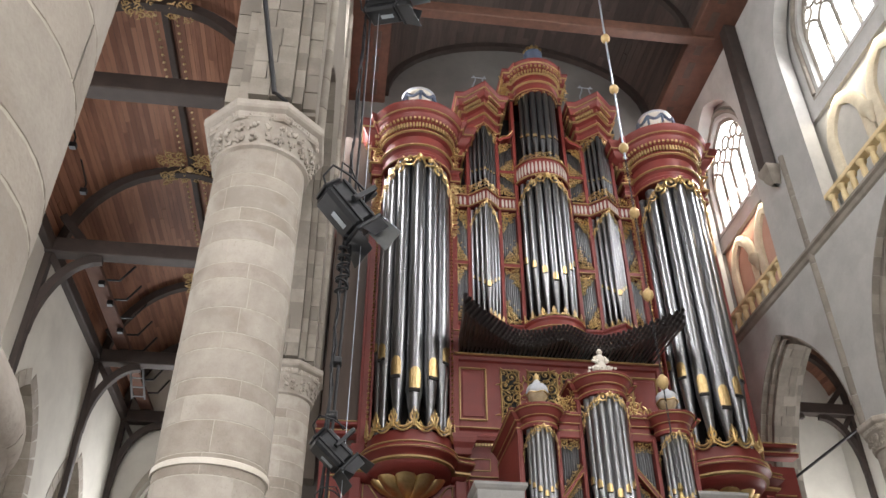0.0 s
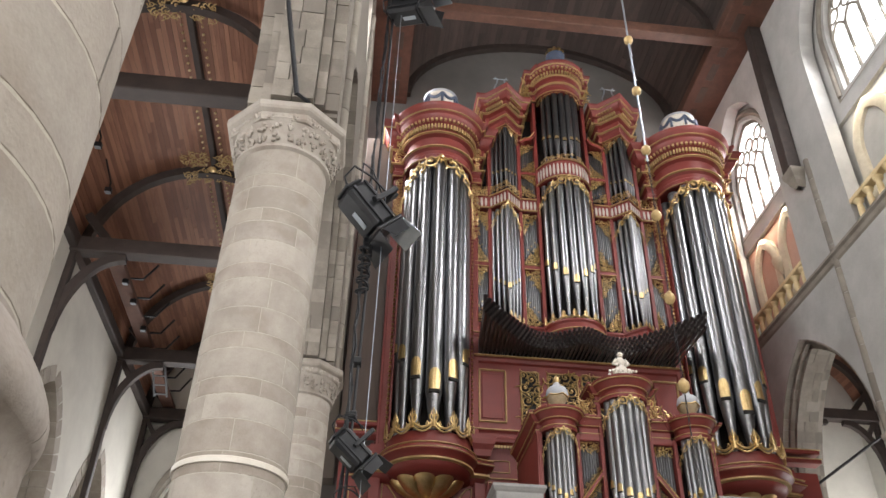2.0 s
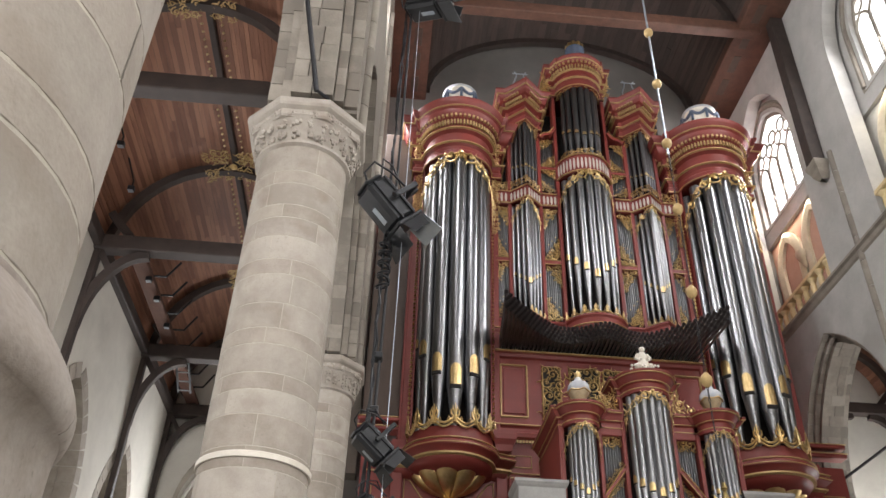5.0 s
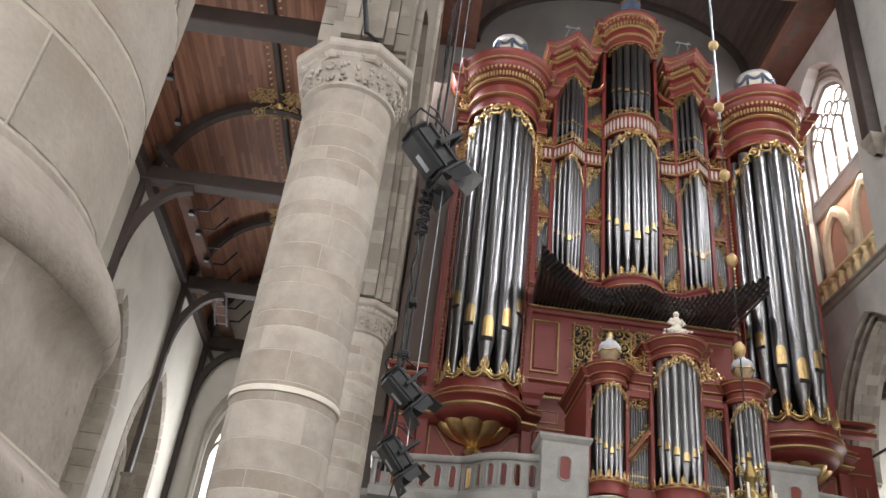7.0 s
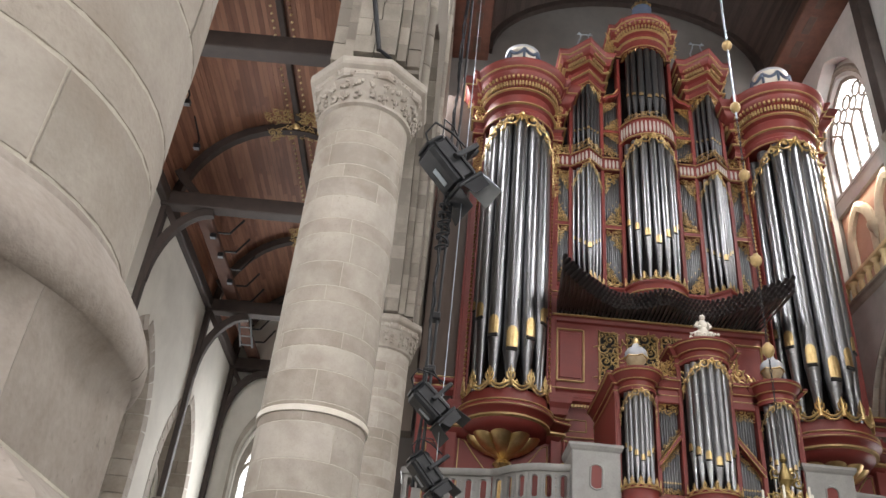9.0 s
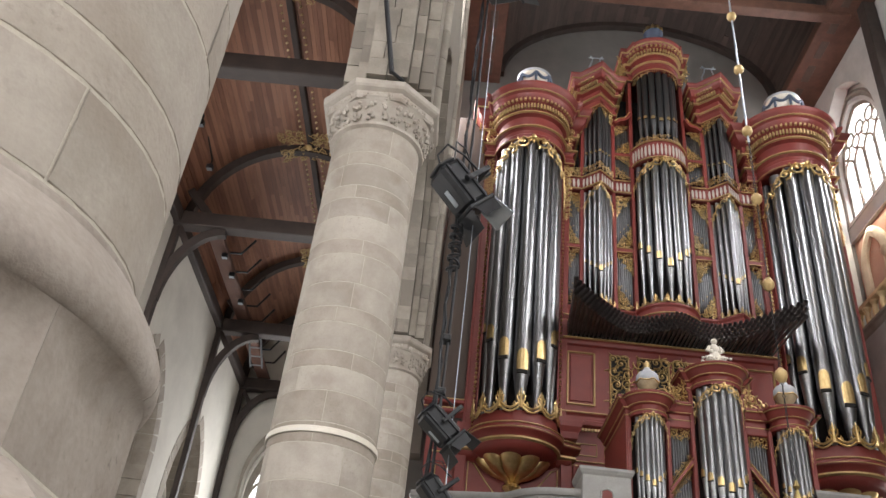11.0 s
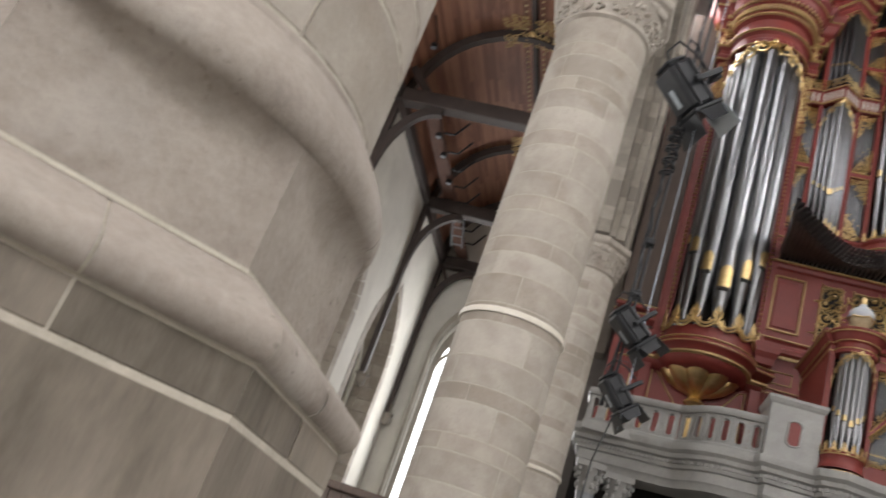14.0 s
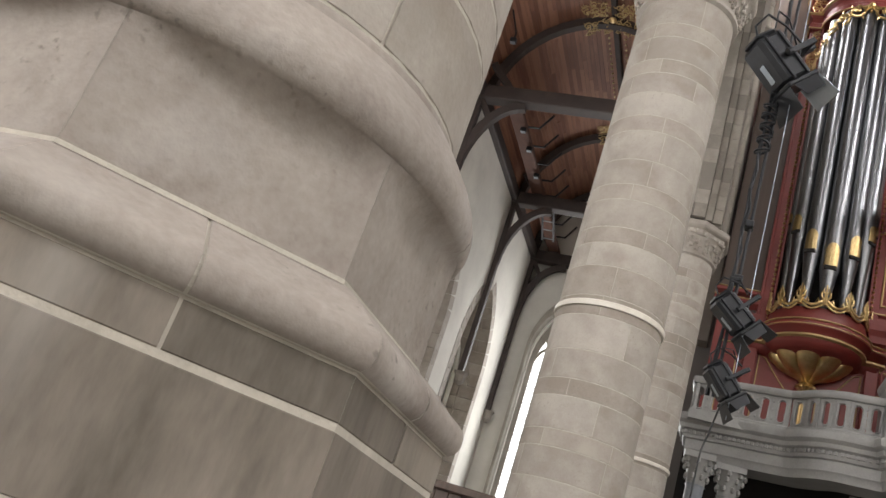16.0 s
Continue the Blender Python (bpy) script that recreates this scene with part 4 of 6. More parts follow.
# the carved and studded ridge of the aisle ceiling
rid = thing("ridge_beam", "dark ridge moulding lined with small gilded studs", "beam")
part("moulding", soft_box(AMID - 0.07, AMID + 0.07, BACK, AEND, 14.6, 14.74, 0.02), BEAM, rid)
for s in (-1, 1):
    part("studs", beads((AMID + s * 0.2, 6.0, 14.67), (AMID + s * 0.2, AEND, 14.67), 0.036, 0.2), BALUSTER, rid, "two rows of small gilded studs")
for i, y in enumerate([t + 0.42 for t in TRUSS]):
    ro = thing("ceiling_boss", "gilded openwork boss of curling leaves on the ceiling ridge", "ornament", "ceiling bosses")
    for sx, sy in ((-1, -1), (1, -1), (-1, 1), (1, 1)):
        ux = AMID + sx * 0.36
        bm = carving(lambda u, v, ux=ux, vy=y - 0.28 + sy * 0.3: abs(u - ux) < 0.3 and abs(v - vy) < 0.25, (ux - 0.3, ux + 0.3, y - 0.28 + sy * 0.3 - 0.25, y - 0.28 + sy * 0.3 + 0.25), lambda u, v, d: (u, v, 14.5 - 0.3 * abs(u - AMID) ** 2 - d), 8, (0.05, 0.1), 60 + i * 4 + sx + 2 * sy)
        part("leafwork", bm, GILT, ro)
    part("rosette", ball(bmesh.new(), (AMID, y - 0.28, 14.42), 0.1, 1, 1, 0.5, 12), GOLD, ro, "", True)

# ---- the great organ ----
CASE = 20.0             # front plane of the case
organ = thing("pipe_organ", "towering red and gilded pipe organ case with tin front pipes", "organ", at=(AXIS, CASE, 0))


def op(name, bm, mat, label="", smooth=False, owner=None):
    ob = part(name, bm, mat, owner or organ, label, smooth)
    if (owner or organ) is organ:
        local(ob)
    return ob


def opipe(*a, **k):
    ob = organ_pipe(organ, *a, **k)
    ob.matrix_parent_inverse = Matrix.Translation(organ.location).inverted()
    return ob


def gold_strip(path, z, size=0.03, out=0.0):
    bm = sweep(bmesh.new(), path, [(out, z), (out + size, z + size * 0.3), (out + size, z + size * 0.8), (out, z + size)], cap=False)
    return op("gilt_moulding", bm, GILT, "narrow gilded moulding")


def dentils(path, z, h, out, step, mat=GILT):
    """A row of small gilded blocks along a plan path."""
    bm = bmesh.new()
    pts = [Vector(p) for p in path]
    carry = 0.0
    for p, q in zip(pts, pts[1:]):
        d = q - p
        ln = d.length
        if ln < 1e-6:
            continue
        d /= ln
        n = Vector((d.y, -d.x))
        s = carry
        while s < ln:
            c = p + d * s + n * out
            a = math.degrees(math.atan2(d.y, d.x))
            box(bm, -step * 0.3, step * 0.3, -0.035, 0.03, -h / 2, h / 2, pose(c.x, c.y, z, 0, 0, a))
            s += step
        carry = s - ln
    return tagged(op("dentil_course", bm, mat, "row of small gilded dentils"), kind="stuff")


def entablature(path, z0, z1, proj, gold=True):
    """Architrave, frieze and cornice carried along a plan path, with gilded lines and dentils."""
    h = z1 - z0
    P = [(-0.3, z0), (0.04, z0), (0.05, z0 + 0.10 * h), (0.0, z0 + 0.13 * h), (0.0, z0 + 0.20 * h), (0.07, z0 + 0.235 * h), (0.09, z0 + 0.27 * h), (0.0, z0 + 0.30 * h), (0.0, z0 + 0.47 * h),
         (0.10, z0 + 0.50 * h), (0.12, z0 + 0.53 * h), (0.10, z0 + 0.55 * h), (0.12, z0 + 0.68 * h), (0.2, z0 + 0.70 * h), (proj * 0.62, z0 + 0.78 * h), (proj * 0.66, z0 + 0.83 * h), (proj * 0.8, z0 + 0.86 * h), (proj * 0.95, z0 + 0.93 * h), (proj, z0 + 0.95 * h), (proj, z1), (-0.3, z1 + 0.04)]
    op("entablature", sweep(bmesh.new(), path, P, cap=False), RED, "red painted moulded entablature", True)
    if gold:
        gold_strip(path, z0 + 0.232 * h, 0.06, 0.08)
        gold_strip(path, z0 + 0.505 * h, 0.06, 0.11)
        gold_strip(path, z0 + 0.01 * h, 0.03, 0.04)
        gold_strip(path, z0 + 0.855 * h, 0.04, proj * 0.78)
        dentils(path, z0 + 0.63 * h, 0.09 * h, 0.16, 0.085)
        dentils(path, z0 + 0.735 * h, 0.05 * h, 0.25, 0.11)


TOWER = 4.02            # from the axis to the middle of each pedal tower
for s in (-1, 1):
    cx = AXIS + s * TOWER
    R = 1.0
    # frame of the tower: stiles with beaded edges, soffit and back
    for e in (-1, 1):
        xs = cx + e * 1.14
        op("stile", soft_box(xs - 0.13, xs + 0.13, CASE - 0.06, CASE + 0.35, 9.3, 18.75, 0.012), RED, "red stile edged with gilded beads")
        op("bead_moulding", beads((xs - e * 0.05, CASE - 0.085, 9.6), (xs - e * 0.05, CASE - 0.085, 18.7), 0.045, 0.13), GOLD)
        op("cheek", box(bmesh.new(), cx + e * 1.02 - 0.02, cx + e * 1.02 + 0.02, CASE - 0.25, CASE + 0.4, 9.9, 18.6), RED)
    # flat near-black sheet paints in the shade behind the tower pipes
    op("backing", box(bmesh.new(), cx - 1.1, cx + 1.1, CASE + 0.4, CASE + 0.5, 9.5, 18.8), DARK, "near-black sheet standing for the shade behind the pipes")
    # entablature: straight wings and a bold half-round middle
    wing = [(cx - 1.33, WEST), (cx - 1.33, CASE - 0.12), (cx - 1.06, CASE - 0.12)] + [p for p in arc(cx, CASE - 0.1, 1.02, 180, 360, 30)] + [(cx + 1.06, CASE - 0.12), (cx + 1.33, CASE - 0.12), (cx + 1.33, WEST)]
    entablature(wing, 18.42, 20.38, 0.52)
    op("tower_roof", lathe(bmesh.new(), [(1.45, 20.38), (0.6, 20.5), (0.02, 20.52)], (cx, CASE - 0.1, 0), 180, 360, 30), RED)
    op("tower_roof", box(bmesh.new(), cx - 1.3, cx + 1.3, CASE - 0.15, WEST, 20.3, 20.44), RED)
    for e in (-1, 1):
        op("bracket", carving(lambda u, v: True, (cx + e * 1.2 - 0.1, cx + e * 1.2 + 0.1, 19.0, 20.0), flat_map(CASE - 0.22), 10, (0.05, 0.09), 90 + s + 3 * e), GOLD, "gilded carved bracket")
    # pipes: seven on the curve, the middle one lowest in mouth
    for i, a in enumerate((-84, -56, -28, 0, 28, 56, 84)):
        k = abs(i - 3)
        px, py = cx + 0.86 * math.sin(radians(a)), CASE - 0.12 - 0.86 * math.cos(radians(a))
        opipe(px, py, 9.78, 18.5 - 0.1 * k, (0.215, 0.20, 0.185, 0.15)[k], (10.85, 11.25, 11.85, 12.25)[k], "tin", a * 0.85, True, (1.3, 1.25, 1.1, 0.9)[k])
    # carved shade over the pipes and carved rail at their feet
    rm = round_map(cx, CASE - 0.12, 1.06)
    op("pipe_shade", scroll_shade(rm, cx, 1.58, 18.5, 1.5, 0.27), GOLD, "gilded openwork of acanthus scrolls over the pipe tops")
    op("foot_carving", foot_rail(rm, cx, 1.5, 9.76, 6, 0.42), GOLD, "gilded carved rail of swags round the pipe feet")
    # corbelled foot
    foot = [(cx - 1.45, CASE + 0.1), (cx - 1.45, CASE - 0.1), (cx - 1.06, CASE - 0.1)] + arc(cx, CASE - 0.1, 1.06, 180, 360, 30) + [(cx + 1.06, CASE - 0.1), (cx + 1.45, CASE - 0.1), (cx + 1.45, CASE + 0.1)]
    op("tower_foot", sweep(bmesh.new(), foot, [(-0.9, 9.78), (0.0, 9.78), (0.02, 9.6), (0.03, 9.5), (0.12, 9.44), (0.16, 9.36), (0.16, 9.28), (0.05, 9.2), (0.0, 9.12), (-0.02, 9.02), (-0.1, 8.92), (-0.22, 8.86), (-0.5, 8.8)], cap=False), RED, "red moulded corbel under the pipe tower", True)
    gold_strip(foot, 9.42, 0.04, 0.12)
    gold_strip(foot, 9.30, 0.03, 0.15)
    gold_strip(foot, 9.05, 0.09, -0.02)
    shell = bmesh.new()
    lathe(shell, [(0.72, 8.95), (0.81, 8.93), (0.84, 8.87), (0.78, 8.76), (0.62, 8.6), (0.4, 8.48), (0.2, 8.42), (0.13, 8.36), (0.2, 8.3), (0.22, 8.24), (0.14, 8.17), (0.1, 8.12), (0.12, 7.8), (0.1, 7.3), (0.0, 7.28)], (cx, CASE + 0.05, 0), 180, 360, 90,
          lambda a: 0.9 + 0.2 * abs(math.sin(a * 4.5)) ** 0.6)
    op("shell_pendant", shell, GOLD, "gilded gadrooned shell pendant under the tower", True)
    # urn on top, white with a dark blue drape
    urn = op("urn", lathe(bmesh.new(), [(0.55, 20.44), (0.56, 20.55), (0.42, 20.62), (0.40, 20.75), (0.52, 20.95), (0.58, 21.2), (0.56, 21.45), (0.48, 21.6), (0.5, 21.64), (0.5, 21.72), (0.40, 21.8), (0.0, 21.95)], (cx, CASE - 0.35, 0), n=28), WHITEPAINT, "white ball urn with a blue drape and gilded rays", True)
    for i in range(8):
        drape = bmesh.new()
        a0, a1 = 0.785 * i, 0.785 * (i + 1)
        pts = [(cx + 0.6 * math.cos(a0 + (a1 - a0) * k / 8), CASE - 0.35 + 0.6 * math.sin(a0 + (a1 - a0) * k / 8), 21.47 - 0.2 * math.sin(math.pi * k / 8)) for k in range(9)]
        tube(drape, pts, 0.055, 5)
        tube(drape, [pts[0], (pts[0][0], pts[0][1], 21.1)], 0.045, 5)
        op("drape", drape, BLUEPAINT, "dark blue carved drape")
    op("rim_beads", lathe(bmesh.new(), [(0.5, 21.66), (0.56, 21.7), (0.5, 21.74)], (cx, CASE - 0.35, 0), n=36, shape=lambda a: 1 + 0.05 * math.sin(a * 18)), URNPAINT)
    rays = bmesh.new()
    for k in range(9):
        a = radians(-90 + (k - 4) * 9)
        tube(rays, [(cx + 0.6 * math.cos(a), CASE - 0.35 + 0.6 * math.sin(a), 20.72), (cx + 0.62 * math.cos(a), CASE - 0.35 + 0.62 * math.sin(a), 20.95 + 0.06 * (4 - abs(k - 4)))], 0.016, 4, 0.3)
    op("rays", rays, GOLD)
    # carved gilded strips down the stiles beside the entablature
    for e in (-1, 1):
        u = cx + e * 1.2
        op("stile_carving", carving(lambda p, q: True, (u - 0.07, u + 0.07, 16.4, 18.4), flat_map(CASE - 0.09), 26, (0.045, 0.07), 700 + 5 * s + e, 0.2), GOLD, "narrow strip of gilded leaf carving")
    # outer wing of the case, brown panels with a gilded edge
    xo = cx + s * 1.75
    if s < 0:
        op("side_panel", soft_box(min(xo - 0.52, xo + 0.52), max(xo - 0.52, xo + 0.52), CASE + 0.25, CASE + 0.4, 10.5, 20.3, 0.01), WOODPANEL, "plain dark brown side panel")
    for z in (10.30, 10.05):
        op("wing_moulding", soft_box(xo - 0.62, xo + 0.62, CASE + 0.02, CASE + 0.4, z, z + 0.14, 0.03), RED)
        gold_strip([(xo - 0.62, CASE + 0.02), (xo + 0.62, CASE + 0.02)], z + 0.1, 0.03, 0.0)
    op("outer_stile", soft_box(cx + s * 1.26 - 0.07, cx + s * 1.26 + 0.07, CASE - 0.02, WEST, 9.3, 20.3, 0.01), RED)
    # lower case under the tower
    op("lower_case", box(bmesh.new(), cx - 2.2, cx + 1.62, CASE + 0.12, CASE + 0.3, 5.5, 9.8) if s < 0 else box(bmesh.new(), cx - 1.62, cx + 2.2, CASE + 0.12, CASE + 0.3, 5.5, 9.8), RED, "red panelled lower case")
    for e in (-1, 1):
        pan = bmesh.new()
        ins = cx + e * 0.25
        out = cx + e * 1.1
        pts = [(ins, 8.05), (ins, 7.2), (out, 7.2), (out, 8.85), (cx + e * 0.95, 8.8), (cx + e * 0.7, 8.45), (cx + e * 0.45, 8.15), (ins, 8.05)]
        tube(pan, [(a, CASE + 0.11, b) for a, b in pts], 0.018, 4)
        op("panel_line", pan, GILT, "gilded panel outline")
        op("pilaster", soft_box(cx + e * 1.3 - 0.14, cx + e * 1.3 + 0.14, CASE - 0.02, CASE + 0.2, 6.5, 9.3, 0.02), RED)
        op("panel_line", tube(bmesh.new(), [(cx + e * 1.75 - 0.15, CASE + 0.11, 7.2), (cx + e * 1.75 - 0.15, CASE + 0.11, 8.7), (cx + e * 1.75 + 0.15, CASE + 0.11, 8.7), (cx + e * 1.75 + 0.15, CASE + 0.11, 7.2)], 0.016, 4), GILT)
        gold_strip([(cx + e * 1.75 - 0.3, CASE + 0.1), (cx + e * 1.75 + 0.3, CASE + 0.1)], 9.0, 0.04)

# ---- middle of the case ----
X0, X1 = AXIS - 2.88, AXIS + 2.88
# the case's inner shade is this sheet's colour
op("case_back", box(bmesh.new(), X0, X1, CASE + 0.55, CASE + 0.65, 13.2, 22.0), DARK, "near-black sheet standing for the shade behind the pipes")
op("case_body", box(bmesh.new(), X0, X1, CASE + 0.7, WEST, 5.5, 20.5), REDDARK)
VC, VH, VD = 1.9, 0.46, 0.42      # the pointed towers: middle, half width, projection
MH, MD = 0.75, 0.6                # the round middle tower
for x in (-2.88, -2.38, -1.42, -0.84, 0.84, 1.42, 2.38, 2.88):
    top = 18.0 if abs(x) > 2.5 else (20.6 if abs(x) > 1 else 22.3)
    op("stile", soft_box(AXIS + x - 0.055, AXIS + x + 0.055, CASE - 0.05, CASE + 0.3, 13.2, top, 0.01), RED)


def front_path(out=0.0):
    """The plan of the shelf: flats, two points and the round middle."""
    p = [(X0, CASE), (AXIS - VC - VH - 0.05, CASE), (AXIS - VC, CASE - VD - 0.05), (AXIS - VC + VH + 0.05, CASE), (AXIS - MH - 0.1, CASE)]
    p += arc(AXIS, CASE + 0.2, 0.86, 194, 346, 16)
    p += [(AXIS + MH + 0.1, CASE), (AXIS + VC - VH - 0.05, CASE), (AXIS + VC, CASE - VD - 0.05), (AXIS + VC + VH + 0.05, CASE), (X1, CASE)]
    return p


fp = front_path()
op("shelf", sweep(bmesh.new(), fp, [(-0.6, 13.0), (0.0, 13.0), (0.06, 13.06), (0.1, 13.14), (0.1, 13.2), (0.04, 13.26), (0.02, 13.4), (0.06, 13.46), (0.05, 13.52), (-0.6, 13.52)], cap=False), RED, "red moulded shelf under the pipes", True)
gold_strip(fp, 13.16, 0.04, 0.09)
gold_strip(fp, 13.02, 0.03, 0.03)


def frieze(path, z0, z1, step=0.115):
    """A red band with a row of small cream ovals and gilded edges."""
    op("frieze", sweep(bmesh.new(), path, [(-0.3, z0), (0.05, z0), (0.07, z0 + 0.05), (0.02, z0 + 0.09), (0.02, z1 - 0.09), (0.06, z1 - 0.05), (0.05, z1), (-0.3, z1)], cap=False), RED, "red frieze with a row of cream ovals", True)
    gold_strip(path, z0 + 0.02, 0.04, 0.06)
    gold_strip(path, z1 - 0.07, 0.035, 0.05)
    pts = [Vector(p) for p in path]
    for p, q in zip(pts, pts[1:]):
        d = q - p
        n = int(d.length / step + 0.3)
        for i in range(n):
            c = p + d * ((i + 0.5) / n)
            a = math.degrees(math.atan2(d.y, d.x))
            nn = Vector((d.y, -d.x)).normalized()
            ob = again(OVAL, pose(c.x + nn.x * 0.025, c.y + nn.y * 0.025, (z0 + z1) / 2, 0, 0, a) @ Matrix.Diagonal((1, 1, (z1 - z0) / 0.5, 1)), organ)
            ob.matrix_parent_inverse = Matrix.Translation(organ.location).inverted()


bm = bmesh.new()
rings = [[bm.verts.new((0.038 * k * math.cos(q), -d, 0.12 * k * math.sin(q) * 1.0 + 0.03 * k * (1 if math.sin(q) > 0 else -1))) for q in [j * 0.5236 for j in range(12)]] for k, d in ((1, 0.0), (0.85, 0.02))]
for j in range(12):
    bm.faces.new((rings[0][j], rings[0][(j + 1) % 12], rings[1][(j + 1) % 12], rings[1][j]))
bm.faces.new(rings[1])
OVAL = part("oval", bm, OVALPAINT, organ, "cream painted oval")
OVAL.matrix_basis = pose(AXIS - 2.62, CASE - 0.03, 17.8)
local(OVAL)

flat_runs = ((-2.83, -2.43), (-1.37, -0.91), (0.91, 1.37), (2.43, 2.83))
for a, b in flat_runs:
    frieze([(AXIS + a, CASE - 0.02), (AXIS + b, CASE - 0.02)], 17.55, 18.1, 0.11)
for s in (-1, 1):
    c = AXIS + s * VC
    vee = [(c - VH, CASE), (c, CASE - VD), (c + VH, CASE)]
    frieze(vee, 17.55, 18.1, 0.115)
    # lower and upper pipes of the pointed tower
    n = 7
    for i in range(n):
        f = (i - 3) / 3.0
        u = c + f * (VH - 0.09)
        yy = CASE - VD * (1 - abs(f) * 0.92) + 0.06
        k = abs(i - 3)
        opipe(u, yy, 13.55, 17.5, (0.088, 0.074, 0.068, 0.06)[k], 14.5 + 0.16 * k, "tin", -28 * (f > 0.1) + 28 * (f < -0.1), True)
    for i in range(n):
        f = (i - 3) / 3.0
        u = c + f * (VH - 0.09)
        yy = CASE - VD * (1 - abs(f) * 0.92) + 0.06
        opipe(u, yy, 18.22, 20.75, 0.066, 18.85 + 0.05 * abs(i - 3), "lead", -28 * (f > 0.1) + 28 * (f < -0.1), True, 0.7)
    vm = vee_map(c, CASE - 0.04, VH, VD)
    op("pipe_shade", scroll_shade(vm, c, VH, 17.55, 0.7, 0.115), GOLD, "gilded openwork over the pipe tops")
    op("foot_carving", foot_rail(vm, c, VH - 0.03, 13.52, 6, 0.16), GOLD)
    op("pipe_shade", carving(lambda u, v, c=c: v > 20.15 + 0.55 * (1 - abs(u - c) / VH) and v < 20.85, (c - VH, c + VH, 20.0, 20.85), vm, 26, (0.04, 0.085), 128 + s), GOLD)
    op("foot_carving", carving(lambda u, v: True, (c - VH, c + VH, 18.18, 18.4), vm, 24, (0.03, 0.055), 132 + s), GOLD)
    full = [(c - VH - 0.1, WEST), (c - VH - 0.1, CASE - 0.02), (c - VH, CASE - 0.02), (c, CASE - VD - 0.05), (c + VH, CASE - 0.02), (c + VH + 0.1, CASE - 0.02), (c + VH + 0.1, WEST)]
    entablature(full, 20.7, 22.22, 0.36)
    rf = bmesh.new()
    rf.faces.new([rf.verts.new((x, y, 22.24)) for x, y in full])
    op("tower_roof", rf, RED)
    # lyre ornament above
    ly = bmesh.new()
    for e in (-1, 1):
        tube(ly, [(c + e * w, CASE + 0.1, z) for w, z in ((0.06, 22.2), (0.2, 22.75), (0.24, 23.0), (0.14, 23.3), (0.12, 23.45), (0.2, 23.55))], 0.025, 5)
    tube(ly, [(c - 0.26, CASE + 0.1, 23.47), (c + 0.26, CASE + 0.1, 23.47)], 0.02, 5)
    op("lyre", ly, STEEL, "pale grey lyre ornament")

# the round middle tower, two storeys
mid_arc = arc(AXIS, CASE + 0.2, 0.82, 195, 345, 18)
for i in range(7):
    a = -57 + 19 * i
    k = abs(i - 3)
    px, py = AXIS + 0.72 * math.sin(radians(a * 1.12)), CASE + 0.2 - 0.72 * math.cos(radians(a * 1.12))
    opipe(px, py, 13.58, 18.55, (0.122, 0.117, 0.112, 0.105)[k], 14.75 + 0.26 * k, "tin", a, True)
    px, py = AXIS + 0.6 * math.sin(radians(a * 1.12)), CASE + 0.1 - 0.6 * math.cos(radians(a * 1.12))
    opipe(px, py, 19.45, 22.35, (0.102, 0.1, 0.097, 0.09)[k], 20.2 + 0.1 * k, "lead", a, True, 0.6)
mm = round_map(AXIS, CASE + 0.2, 0.84)
mu = round_map(AXIS, CASE + 0.1, 0.71)
op("pipe_shade", scroll_shade(mm, AXIS, 1.12, 18.64, 0.95, 0.2), GOLD, "gilded openwork over the pipe tops")
op("foot_carving", foot_rail(mm, AXIS, 1.05, 13.53, 7, 0.22), GOLD)
op("pipe_shade", carving(lambda u, v: v > 22.0 + 0.32 * (1 - ((u - AXIS) / 1.12) ** 2) and v < 22.5, (AXIS - 0.92, AXIS + 0.92, 21.9, 22.45), mu, 30, (0.05, 0.09), 142), GOLD)
op("foot_carving", carving(lambda u, v: True, (AXIS - 0.92, AXIS + 0.92, 19.38, 19.6), mu, 34, (0.03, 0.055), 143), GOLD)
frieze(mid_arc, 18.6, 19.36, 0.105)
path = [(AXIS - 0.86, WEST), (AXIS - 0.86, CASE - 0.02), (AXIS - 0.74, CASE - 0.02)] + arc(AXIS, CASE + 0.1, 0.74, 188, 352, 20) + [(AXIS + 0.74, CASE - 0.02), (AXIS + 0.86, CASE - 0.02), (AXIS + 0.86, WEST)]
entablature(path, 22.35, 23.62, 0.3)
rf = bmesh.new()
rf.faces.new([rf.verts.new((x, y, 23.64)) for x, y in path])
op("tower_roof", rf, RED)
crown = bmesh.new()
lathe(crown, [(0.4, 23.6), (0.4, 23.7), (0.3, 23.78), (0.29, 24.35), (0.33, 24.42), (0.33, 24.5), (0.26, 24.54)], (AXIS, CASE - 0.25, 0), n=24)
op("crown_drum", crown, BLUEPAINT, "grey-blue drum under a gilded crown", True)
cr = bmesh.new()
for i in range(10):
    a = 0.6283 * i
    ball(cr, (AXIS + 0.28 * math.cos(a), CASE - 0.25 + 0.28 * math.sin(a), 24.62), 0.07, 1, 1, 1.4, 6)
    ball(cr, (AXIS + 0.2 * math.cos(a), CASE - 0.25 + 0.17 * math.sin(a), 24.74), 0.06, 1, 1, 1.2, 6)
ball(cr, (AXIS, CASE - 0.25, 24.84), 0.1, n=8)
op("crown", cr, GOLD, "gilded crown of beads")
for e in (-1, 1):
    op("side_carving", carving(lambda u, v: True, (AXIS + e * 1.0 - 0.12, AXIS + e * 1.0 + 0.12, 22.6, 23.7), flat_map(CASE + 0.05), 14, (0.05, 0.1), 146 + e), GOLD)

